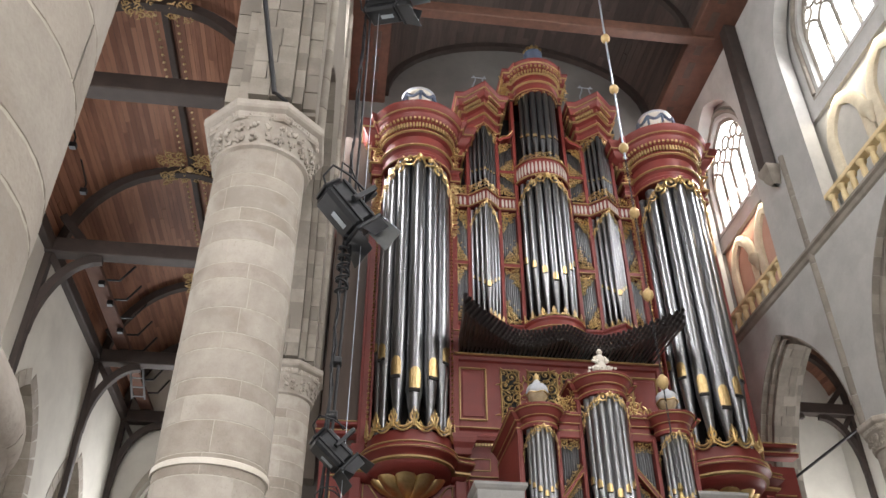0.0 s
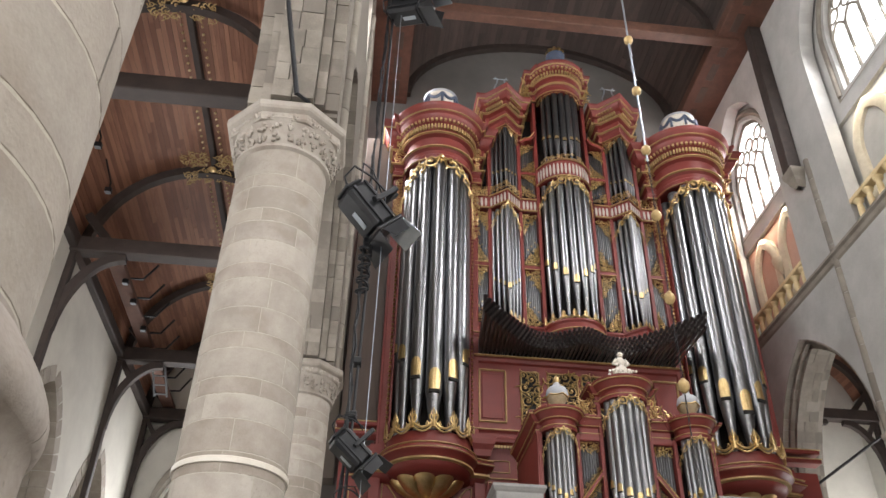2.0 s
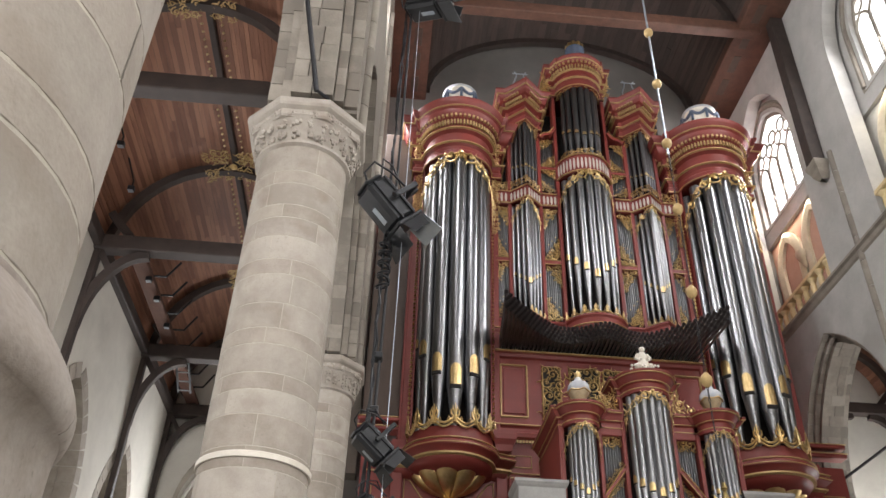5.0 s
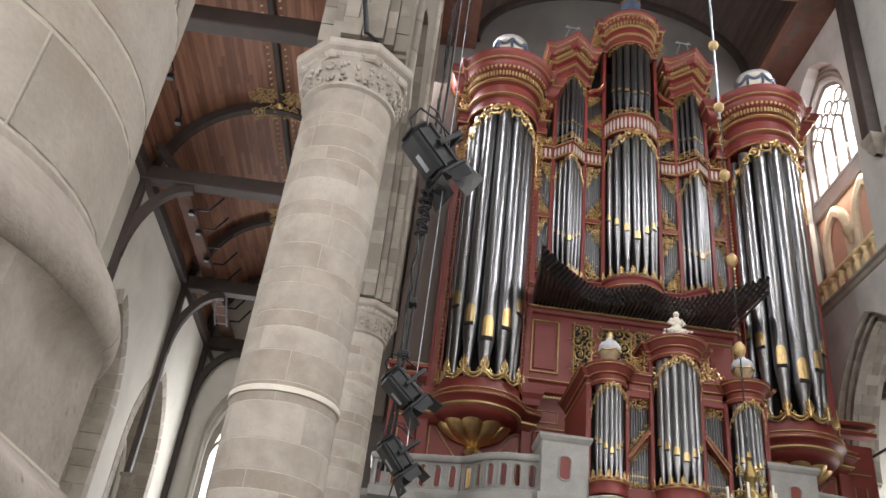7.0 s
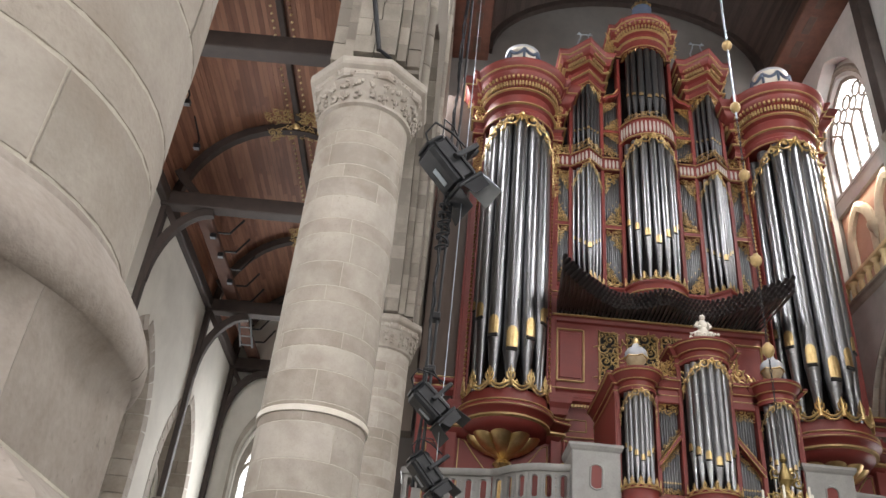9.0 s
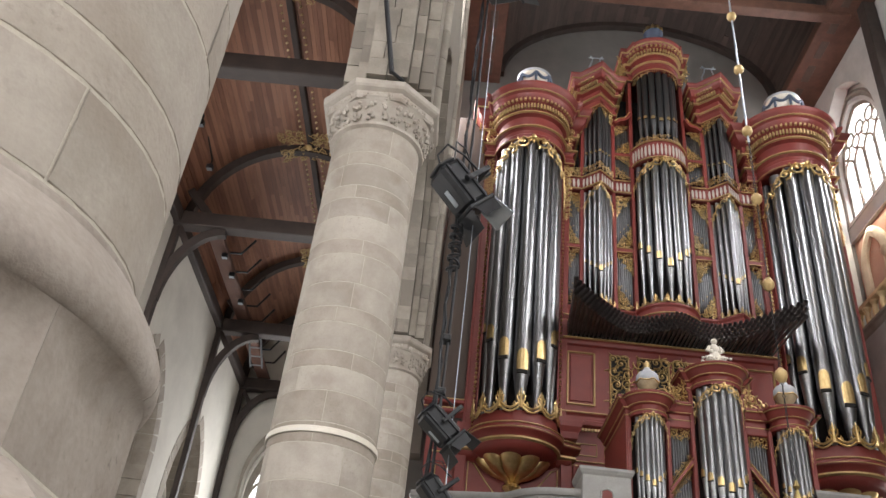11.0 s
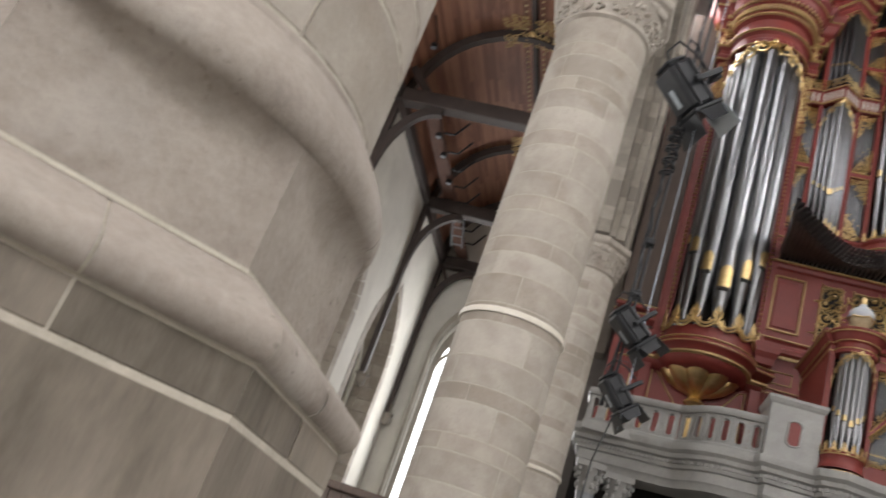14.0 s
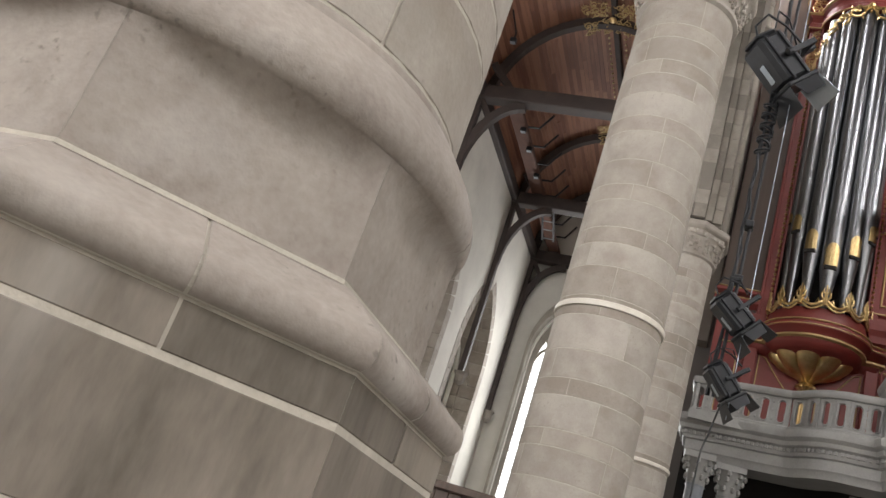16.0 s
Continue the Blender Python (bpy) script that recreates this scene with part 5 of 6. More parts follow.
# flats between the towers, in two tiers with carved corners
for k, (a, b) in enumerate(flat_runs):
    xa, xb = AXIS + a, AXIS + b
    inner = abs(a + b) < 3
    up = (a + b) < 0
    for t, (z0, z1) in enumerate(((13.55, 15.42), (15.62, 17.5)) + (((18.2, 19.1), (19.2, 20.35)) if inner else ())):
        small = z1 - z0 < 1.3
        rise = 1 if ((k + t) % 2 == 0) else -1
        n = 8
        for i in range(n):
            f = (i + 0.5) / n
            u = xa + (xb - xa) * f
            lift = 0.45 * (f if rise > 0 else 1 - f) * (0.5 if small else 1)
            opipe(u, CASE + 0.1, z0 + 0.05 + lift, z1 - 0.1, 0.024, z0 + 0.4 * (0.6 if small else 1) + lift * 1.3, "lead", 0, i % 2 == 0, 0.8)
        H = (z1 - z0) * 0.42
        W = xb - xa
        fm = flat_map(CASE - 0.0)
        top = lambda u, v, xa=xa, xb=xb, z1=z1, H=H, W=W, r=rise: v > z1 - H * (((xb - u) if r > 0 else (u - xa)) / W) - 0.06 and v < z1
        bot = lambda u, v, xa=xa, xb=xb, z0=z0, H=H, W=W, r=rise: v < z0 + H * (((u - xa) if r > 0 else (xb - u)) / W) + 0.06 and v > z0
        op("corner_carving", carving(top, (xa, xb, z1 - H, z1), fm, 15, (0.03, 0.085), 150 + 9 * k + t, 0.22), GOLD, "gilded openwork corner piece")
        op("corner_carving", carving(bot, (xa, xb, z0, z0 + H), fm, 15, (0.03, 0.085), 190 + 9 * k + t, 0.22), GOLD, "gilded openwork corner piece")
    op("rail", soft_box(xa - 0.03, xb + 0.03, CASE - 0.04, CASE + 0.2, 15.42, 15.62, 0.02), RED)
    gold_strip([(xa, CASE - 0.04), (xb, CASE - 0.04)], 15.58, 0.025)
    gold_strip([(xa, CASE - 0.04), (xb, CASE - 0.04)], 15.43, 0.025)
    if inner:
        op("rail", soft_box(xa - 0.03, xb + 0.03, CASE - 0.04, CASE + 0.2, 19.08, 19.2, 0.02), RED)
        s = -1 if up else 1
        pts = [(xa + (xb - xa) * f if s < 0 else xb - (xb - xa) * f, CASE - 0.0, 20.35 + 0.42 * f ** 1.5 + 0.06 * math.sin(f * 6.28)) for f in [j / 8 for j in range(9)]]
        op("curved_coping", bent(bmesh.new(), pts, 0.34, 0.13), RED)
        op("gilt_moulding", tube(bmesh.new(), [(x, y - 0.18, z + 0.05) for x, y, z in pts], 0.022, 4), GOLD)
    else:
        # shade above the outer flats, as a near-black sheet
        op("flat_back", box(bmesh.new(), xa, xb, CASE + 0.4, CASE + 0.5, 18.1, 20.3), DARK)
        for q in (0.12, 0.88):
            op("scroll_bracket", carving(lambda u, v: True, (xa, xb, 18.15, 18.4), flat_map(CASE - 0.02), 8, (0.04, 0.07), 230 + k + int(q * 10)), GOLD) if q < 0.5 else None

# horizontal trumpets: ranks of dark flared pipes that stand out over the middle of the case
def reed(r0, r1, ln):
    bm = bmesh.new()
    lathe(bm, [(r0, 0), (r0 * 1.2, ln * 0.5), (r1 * 0.72, ln * 0.92), (r1, ln), (r1 * 0.92, ln - 0.005), (r1 * 0.6, ln * 0.9)], n=9)
    return bm


TRUMPETS = op("trumpet", reed(0.018, 0.052, 1.0), TRUMPET, "dark flared trumpet pipe", True)
for row in range(5):
    n = 50 - row % 2
    for i in range(n):
        f = (i + 0.5 * (row % 2)) / 49 * 2 - 1
        a = abs(f)
        # long in the bass at both ends, short in the treble, with a small crest in the middle
        ln = 0.55 + 0.4 * math.exp(-(f / 0.17) ** 2) + 1.5 * max(0, (a - 0.42) / 0.58) ** 1.4 + 0.03 * row
        m = pose(AXIS + f * 2.72, CASE - 0.02, 12.56 + 0.09 * row, 87, 0, f * 4) @ Matrix.Diagonal((1 + 0.2 * a, 1 + 0.2 * a, ln, 1))
        if row == 0 and i == 0:
            TRUMPETS.matrix_basis = m
        else:
            local(again(TRUMPETS, m, organ))
# added near-black sheet: paints in the shade between the trumpets
op("trumpet_shade_sheet", box(bmesh.new(), X0 + 0.05, X1 - 0.05, CASE - 0.05, CASE + 0.12, 12.5, 13.0), DARK)
dentils([(X0, CASE + 0.02), (X1, CASE + 0.02)], 12.98, 0.05, 0.03, 0.07)

# panelled band under the trumpets
op("panel_wall", box(bmesh.new(), X0, X1, CASE + 0.02, CASE + 0.2, 10.3, 12.5), RED, "red panelled band")
op("cornice", sweep(bmesh.new(), [(X0, CASE + 0.02), (X1, CASE + 0.02)], [(0, 12.3), (0.06, 12.34), (0.08, 12.42), (0.12, 12.46), (0.12, 12.52), (0, 12.54)]), RED)
gold_strip([(X0, CASE), (X1, CASE)], 12.45, 0.05, 0.11)
for s in (-1, 1):
    for xa, xb, kind in ((2.02, 2.72, "plain"), (1.12, 1.6, "carved"), (0.06, 0.86, "carved")):
        a, b = sorted((AXIS + s * xa, AXIS + s * xb))
        tube_pts = [(a, CASE, 10.62), (a, CASE, 12.1), (b, CASE, 12.1), (b, CASE, 10.62), (a, CASE, 10.62)]
        for p, q in zip(tube_pts, tube_pts[1:]):
            op("panel_line", tube(bmesh.new(), [p, q], 0.028, 4), GILT, "gilded panel outline")
        if kind == "plain":
            op("panel", soft_box(a + 0.06, b - 0.06, CASE - 0.005, CASE + 0.05, 10.7, 12.02, 0.02), RED)
        else:
            # no real depth: a flat near-black sheet paints the shade behind the openwork
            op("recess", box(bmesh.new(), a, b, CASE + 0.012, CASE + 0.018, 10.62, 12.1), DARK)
            op("openwork_panel", carving(lambda u, v: True, (a + 0.02, b - 0.02, 10.66, 12.06), flat_map(CASE - 0.0), 16 if xb - xa < 0.6 else 24, (0.08, 0.17), int(300 + xa * 10 + s), 0.14), GOLD, "gilded openwork panel over a dark ground")
op("string_course", sweep(bmesh.new(), [(X0, CASE + 0.02), (X1, CASE + 0.02)], [(0, 10.0), (0.08, 10.05), (0.1, 10.14), (0.03, 10.2), (0.02, 10.3), (0.06, 10.36), (0.05, 10.42), (0, 10.44)]), RED)
gold_strip([(X0, CASE + 0.02), (X1, CASE + 0.02)], 10.36, 0.045, 0.05)
dentils([(X0, CASE + 0.0), (X1, CASE + 0.0)], 9.92, 0.07, 0.05, 0.08)
op("lower_wall", box(bmesh.new(), X0, X1, CASE + 0.1, CASE + 0.3, 5.5, 10.02), RED, "red panelled lower case")
for s in (-1, 1):
    # moulded console blocks beside the tower feet, small panels and a row of little balusters
    con = sweep(bmesh.new(), [(AXIS + s * 2.72 - 0.2, CASE + 0.1), (AXIS + s * 2.72 - 0.2, CASE - 0.45), (AXIS + s * 2.72 + 0.2, CASE - 0.45), (AXIS + s * 2.72 + 0.2, CASE + 0.1)], [(-0.1, 9.45), (0.0, 9.5), (0.03, 9.65), (0.1, 9.78), (0.12, 9.9), (0.12, 10.0), (-0.1, 10.02)])
    op("console", con, RED)
    for a, b, z0, z1 in ((1.95, 2.5, 9.3, 9.6), (1.2, 1.75, 9.3, 9.6)):
        pts = [(AXIS + s * a, CASE + 0.09, z0), (AXIS + s * a, CASE + 0.09, z1), (AXIS + s * b, CASE + 0.09, z1), (AXIS + s * b, CASE + 0.09, z0), (AXIS + s * a, CASE + 0.09, z0)]
        op("panel_line", tube(bmesh.new(), pts, 0.016, 4), GILT)
    gold_strip([(AXIS + s * 2.0 - 0.8, CASE + 0.08), (AXIS + s * 2.0 + 0.8, CASE + 0.08)], 9.12, 0.03)
    gold_strip([(AXIS + s * 2.0 - 0.8, CASE + 0.08), (AXIS + s * 2.0 + 0.8, CASE + 0.08)], 8.42, 0.03)
    for i in range(14):
        x = AXIS + s * 2.0 - 0.75 + 1.5 * i / 13
        op("small_baluster", soft_box(x - 0.03, x + 0.03, CASE + 0.0, CASE + 0.06, 8.5, 9.02, 0.02), RED)

# ---- the choir organ in front ----
RY = 16.75
choir = thing("choir_organ", "small red and gilded organ on the gallery front", "organ", at=(AXIS, RY, 6.6))


def cp(name, bm, mat, label="", smooth=False):
    return local(part(name, bm, mat, choir, label, smooth))


def cgold(path, z, size=0.025, out=0.0):
    return cp("gilt_moulding", sweep(bmesh.new(), path, [(out, z), (out + size, z + size * 0.3), (out + size, z + size * 0.8), (out, z + size)], cap=False), GILT)


def cpipe(*a, **k):
    return local(organ_pipe(choir, *a, **k))


def centab(path, z0, h, proj):
    P = [(-0.15, z0), (0.02, z0), (0.03, z0 + 0.15 * h), (0.0, z0 + 0.2 * h), (0.0, z0 + 0.45 * h), (0.04, z0 + 0.5 * h), (0.06, z0 + 0.6 * h), (proj * 0.55, z0 + 0.7 * h), (proj * 0.6, z0 + 0.78 * h), (proj * 0.9, z0 + 0.88 * h), (proj, z0 + 0.92 * h), (proj, z0 + h), (-0.15, z0 + h)]
    cp("entablature", sweep(bmesh.new(), path, P, cap=False), RED, "red moulded entablature", True)
    cgold(path, z0 + 0.14 * h, 0.025, 0.02)
    cgold(path, z0 + 0.5 * h, 0.02, 0.05)
    cgold(path, z0 + 0.84 * h, 0.025, proj * 0.84)


tops = {-1.49: 8.95, 0.0: 9.72, 1.49: 8.95}
for dx, r, n in ((-1.49, 0.33, 7), (0.0, 0.47, 7), (1.49, 0.33, 7)):
    cx, zt = AXIS + dx, tops[dx]
    ya = RY - 0.05
    for i in range(n):
        a = -72 + 144 * i / (n - 1)
        k = abs(i - n // 2)
        rr = r - 0.07
        base = 6.92
        cpipe(cx + rr * math.sin(radians(a)), ya - rr * math.cos(radians(a)), base, zt - 0.02, (0.066 if dx else 0.098) - 0.003 * k, (7.42 if dx else 7.4) + (0.1 if dx else 0.12) * k, "tin", a, True, 0.9)
    rm = round_map(cx, ya, r + 0.02)
    half = (r + 0.02) * 1.5
    cp("pipe_shade", scroll_shade(rm, cx, half, zt, 0.55 if dx else 0.62, 0.1 if dx else 0.13), GOLD, "gilded openwork over the pipe tops")
    cp("foot_carving", foot_rail(rm, cx, half, 6.88, 7, 0.15), GOLD)
    wing = [(cx - r - 0.14, RY + 0.5), (cx - r - 0.14, RY - 0.02), (cx - r - 0.03, RY - 0.02)] + arc(cx, ya, r + 0.04, 184, 356, 18) + [(cx + r + 0.03, RY - 0.02), (cx + r + 0.14, RY - 0.02), (cx + r + 0.14, RY + 0.5)]
    centab(wing, zt - 0.02, 0.46, 0.2)
    roof = bmesh.new()
    roof.faces.new([roof.verts.new((x, y, zt + 0.44)) for x, y in wing])
    cp("tower_roof", roof, RED)
    for e in (-1, 1):
        cp("stile", soft_box(cx + e * (r + 0.08) - 0.045, cx + e * (r + 0.08) + 0.045, RY - 0.06, RY + 0.5, 6.6, zt, 0.01), RED)
    cp("tower_foot", sweep(bmesh.new(), wing[1:-1], [(-0.2, 6.9), (0.02, 6.9), (0.03, 6.84), (0.0, 6.8), (0.0, 6.68), (0.03, 6.64), (0.03, 6.58), (-0.2, 6.58)], cap=False), RED, "", True)
    cgold(wing[1:-1], 6.83, 0.025, 0.025)
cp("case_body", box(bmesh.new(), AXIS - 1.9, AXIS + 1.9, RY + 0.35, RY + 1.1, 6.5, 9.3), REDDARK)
# near-black sheet for the shade inside the small case
cp("backing", box(bmesh.new(), AXIS - 1.85, AXIS + 1.85, RY + 0.24, RY + 0.3, 6.6, 9.2), DARK)
# long moulded wings of the case side, seen behind the outer towers
for s in (-1, 1):
    cp("side_wall", box(bmesh.new(), AXIS + s * 1.93 - 0.04, AXIS + s * 1.93 + 0.04, RY - 0.05, RY + 2.2, 6.5, 9.0), RED)
    side = [(AXIS + s * 1.95, RY + 2.2), (AXIS + s * 1.95, RY - 0.02)] if s < 0 else [(AXIS + s * 1.95, RY - 0.02), (AXIS + s * 1.95, RY + 2.2)]
    centab(side, 8.93, 0.46, 0.2)
    xa, xb = sorted((AXIS + s * 1.08, AXIS + s * 0.6))
    n = 9
    for t in range(2):
        for i in range(n):
            f = (i + 0.5) / n
            g = f if s < 0 else 1 - f      # 1 next to the middle tower
            u = xa + (xb - xa) * f
            z0 = 6.92 if t == 0 else 7.62 + 0.62 * g
            z1 = 7.35 + 0.62 * g if t == 0 else 8.72
            cpipe(u, RY + 0.12, z0 + 0.03, z1, 0.0225, z0 + 0.22, "lead", 0, t == 0, 0.8)
    rl = bent(bmesh.new(), [(xa if s < 0 else xb, RY - 0.0, 7.46), (xb if s < 0 else xa, RY - 0.0, 8.12)], 0.16, 0.1)
    cp("diagonal_rail", rl, RED)
    for dz in (0.07, -0.07):
        cp("gilt_moulding", tube(bmesh.new(), [(xa if s < 0 else xb, RY - 0.09, 7.46 + dz), (xb if s < 0 else xa, RY - 0.09, 8.12 + dz)], 0.014, 4), GOLD)
    sl = lambda u, xa=xa, xb=xb, s=s: ((u - xa) / (xb - xa)) if s < 0 else ((xb - u) / (xb - xa))
    fm = flat_map(RY + 0.06)
    cp("pipe_shade", carving(lambda u, v: v > 8.62, (xa, xb, 8.6, 8.86), fm, 12, (0.05, 0.085), 430 + s), GOLD)
    cp("diagonal_carving", carving(lambda u, v: 0.04 < v - (7.52 + 0.62 * sl(u)) < 0.22, (xa, xb, 7.4, 8.5), fm, 18, (0.03, 0.06), 434 + s), GOLD)
    cp("diagonal_carving", carving(lambda u, v: -0.2 < v - (7.40 + 0.62 * sl(u)) < -0.0, (xa, xb, 7.0, 8.2), fm, 18, (0.03, 0.06), 438 + s), GOLD)
    cp("foot_carving", carving(lambda u, v: True, (xa, xb, 6.86, 7.0), fm, 14, (0.025, 0.045), 442 + s), GOLD)
    cp("flat_head", soft_box(xa - 0.05, xb + 0.05, RY - 0.04, RY + 0.4, 8.84, 8.97, 0.02), RED)
    centab([(xa - 0.03, RY - 0.02), (xb + 0.03, RY - 0.02)], 8.93, 0.46, 0.16)
    cp("flat_foot", soft_box(xa - 0.05, xb + 0.05, RY - 0.04, RY + 0.4, 6.58, 6.88, 0.02), RED)
    # scroll wings beside the middle tower
    cp("scroll_wing", carving(lambda u, v, s=s: v < 9.45 + 0.75 * max(0, 1 - abs(u - AXIS) * 1.0 + 0.55) ** 2 and v > 9.36, (min(AXIS + s * 0.6, AXIS + s * 1.2), max(AXIS + s * 0.6, AXIS + s * 1.2), 9.36, 10.0), flat_map(RY + 0.05), 24, (0.05, 0.12), 450 + s), GOLD, "gilded scroll wing beside the middle tower")
    # urns on the outer towers
    cx = AXIS + s * 1.49
    cp("urn", lathe(bmesh.new(), [(0.17, 9.4), (0.18, 9.46), (0.11, 9.52), (0.1, 9.57), (0.16, 9.63), (0.21, 9.7), (0.235, 9.77)], (cx, RY - 0.12, 0), n=20), URNBODY, "beige marbled urn body", True)
    cp("urn_lid", lathe(bmesh.new(), [(0.235, 9.77), (0.25, 9.83), (0.235, 9.92), (0.19, 9.98), (0.11, 10.02), (0.09, 10.06), (0.06, 10.12)], (cx, RY - 0.12, 0), n=20), URNPAINT, "pale blue marbled lid", True)
    cp("urn_finial", lathe(bmesh.new(), [(0.05, 10.1), (0.08, 10.17), (0.06, 10.24), (0.0, 10.32)], (cx, RY - 0.12, 0), n=12), GOLD, "", True)
    cp("swag", tube(bmesh.new(), [(cx + 0.245 * math.cos(q), RY - 0.12 + 0.245 * math.sin(q), 9.79 - 0.05 * abs(math.sin(q * 2.5))) for q in [j * 0.2094 for j in range(31)]], 0.016, 4), GOLD)

# carved white group on the middle tower
bm = bmesh.new()
box(bm, AXIS - 0.34, AXIS + 0.34, RY - 0.4, RY - 0.0, 10.16, 10.22)
rnd = random.Random(9)
for i in range(9):
    u = AXIS - 0.3 + 0.075 * i
    ball(bm, (u, RY - 0.34 + rnd.uniform(0, 0.1), 10.3 + rnd.uniform(-0.02, 0.04)), 0.055, 0.9, 0.9, 1.5, 7)
    ball(bm, (u, RY - 0.34, 10.43 + rnd.uniform(-0.03, 0.02)), 0.035, n=6)
ball(bm, (AXIS, RY - 0.22, 10.45), 0.17, 0.95, 0.8, 1.2, 10)
ball(bm, (AXIS, RY - 0.22, 10.68), 0.13, 0.9, 0.75, 1.2, 10)
ball(bm, (AXIS, RY - 0.24, 10.88), 0.075, n=8)
for e in (-1, 1):
    tube(bm, [(AXIS + e * 0.1, RY - 0.22, 10.76), (AXIS + e * 0.17, RY - 0.26, 10.64), (AXIS + e * 0.08, RY - 0.34, 10.58)], 0.045, 6)
    ball(bm, (AXIS + e * 0.14, RY - 0.3, 10.42), 0.09, 1, 1.3, 0.9, 7)
tagged(part("statue", bm, WHITEPAINT, None, "", True), "white carved figure group standing on the small organ", "statue")

# ---- the marble gallery ----
gal = thing("gallery", "white marble organ gallery with a pierced balustrade", "gallery", at=(AXIS, 18, 0), kind="structure")


def gp(name, bm, mat=None, label="", smooth=False):
    return local(part(name, bm, mat or MARBLE, gal, label, smooth))


def mirror(pts):
    return [(2 * AXIS - x, y) for x, y in reversed(pts)]


half_plan = [(-0.62, 18.9), (-0.62, 18.05), (1.28, 17.62), (1.42, 17.52), (1.62, 17.28), (1.9, 17.06), (2.2, 16.94), (2.55, 16.9), (2.86, 16.84)]
ped = [(2.86, 16.84), (2.92, 16.62), (3.86, 16.62)]
nose = [(3.86, 16.62), (3.95, 16.42), (4.24, 16.3), (4.6, 16.42), (4.85, 16.5), (5.2, 16.4), (5.73, 16.12)]
whole = half_plan + ped[1:] + nose[1:]
whole = whole + mirror(whole)[1:]
gp("cornice", sweep(bmesh.new(), whole, [(-0.9, 5.62), (-0.12, 5.62), (-0.1, 5.74), (-0.06, 5.78), (-0.06, 5.98), (0.0, 6.0), (0.02, 6.06), (0.02, 6.14), (0.1, 6.18), (0.12, 6.26), (0.2, 6.32), (0.22, 6.4), (0.22, 6.46), (0.05, 6.5), (-0.9, 6.52)], cap=False), MARBLE, "white marble entablature with dentils", True)
bm = bmesh.new()
pts = [Vector(p) for p in whole]
for p, q in zip(pts, pts[1:]):
    d = q - p
    n = max(1, int(d.length / 0.085))
    nn = Vector((d.y, -d.x)).normalized()
    for i in range(n):
        c = p + d * ((i + 0.5) / n) + nn * 0.04
        box(bm, -0.026, 0.026, -0.03, 0.03, 6.07, 6.14, pose(c.x, c.y, 0, 0, 0, math.degrees(math.atan2(d.y, d.x))))
gp("dentil_course", bm)
gp("floor_slab", box(bmesh.new(), -0.6, 2 * AXIS + 0.6, 17.6, CASE + 0.4, 6.3, 6.5))


def balustrade_run(path):
    """A rail and plinth along the path with upright slabs between long rounded slots."""
    gp("plinth", sweep(bmesh.new(), path, [(-0.2, 6.5), (0.0, 6.5), (0.0, 6.58), (-0.03, 6.6), (-0.17, 6.6), (-0.2, 6.58), (-0.2, 6.5)], cap=True))
    gp("rail", sweep(bmesh.new(), path, [(-0.2, 7.2), (0.0, 7.2), (0.03, 7.24), (0.04, 7.3), (0.02, 7.34), (-0.22, 7.34), (-0.24, 7.3), (-0.2, 7.2)], cap=True), MARBLE, "", True)
    pts = [Vector(p) for p in path]
    lens = [(q - p).length for p, q in zip(pts, pts[1:])]
    total = sum(lens)
    n = max(2, round(total / 0.30))

    def at(s):
        for p, q, ln in zip(pts, pts[1:], lens):
            if s <= ln + 1e-6:
                return p + (q - p) * (s / ln), math.degrees(math.atan2((q - p).y, (q - p).x))
            s -= ln
        return pts[-1], 0.0

    for i in range(n):
        c, ang = at(total * (i + 0.5) / n)
        w = total / n
        bm = bmesh.new()
        hw, hs = w / 2, min(0.068, w * 0.24)
        outer = [(-hw, 6.59), (hw, 6.59), (hw, 7.21), (-hw, 7.21)]
        slot = [(hs * math.cos(q), (7.06 if math.sin(q) >= 0 else 6.74) + hs * math.sin(q)) for q in [j * 0.5236 for j in range(12)]]
        edges = []
        for lp in (outer, slot):
            vs = [bm.verts.new((u, -0.03, z)) for u, z in lp]
            edges += [bm.edges.new((vs[j], vs[(j + 1) % len(vs)])) for j in range(len(vs))]
        bmesh.ops.triangle_fill(bm, use_beauty=True, edges=edges)
        ext = bmesh.ops.extrude_face_region(bm, geom=bm.faces[:])
        for v in [g for g in ext["geom"] if isinstance(g, bmesh.types.BMVert)]:
            v.co.y = 0.03
        m = pose(c.x + 0.1 * -math.sin(radians(ang)), c.y + 0.1 * math.cos(radians(ang)), 0, 0, 0, ang)
        bm.transform(m)
        sl = gp("pierced_slab", bm, MARBLE, "marble slab with a long rounded slot")
        fr = tube(bmesh.new(), [(hs * 1.25 * math.cos(q), -0.035, (7.06 if math.sin(q) >= 0 else 6.74) + hs * 1.25 * math.sin(q)) for q in [j * 0.5236 for j in range(12)] + [0]], 0.016, 4)
        fr.transform(m)
        gp("slot_border", fr)
        rs = bmesh.new()
        for zz in (6.72, 6.9, 7.08):
            ball(rs, (hw * 0.98, -0.035, zz), 0.022, 1, 0.6, 1.4, 6)
        rs.transform(m)
        gp("carved_drop", rs)


for run in (half_plan[:3], half_plan[2:]):
    balustrade_run(run[1:] if run[0] == half_plan[0] else run)
    mr = mirror(run[1:] if run[0] == half_plan[0] else run)
    balustrade_run(mr)
balustrade_run(half_plan[:2])


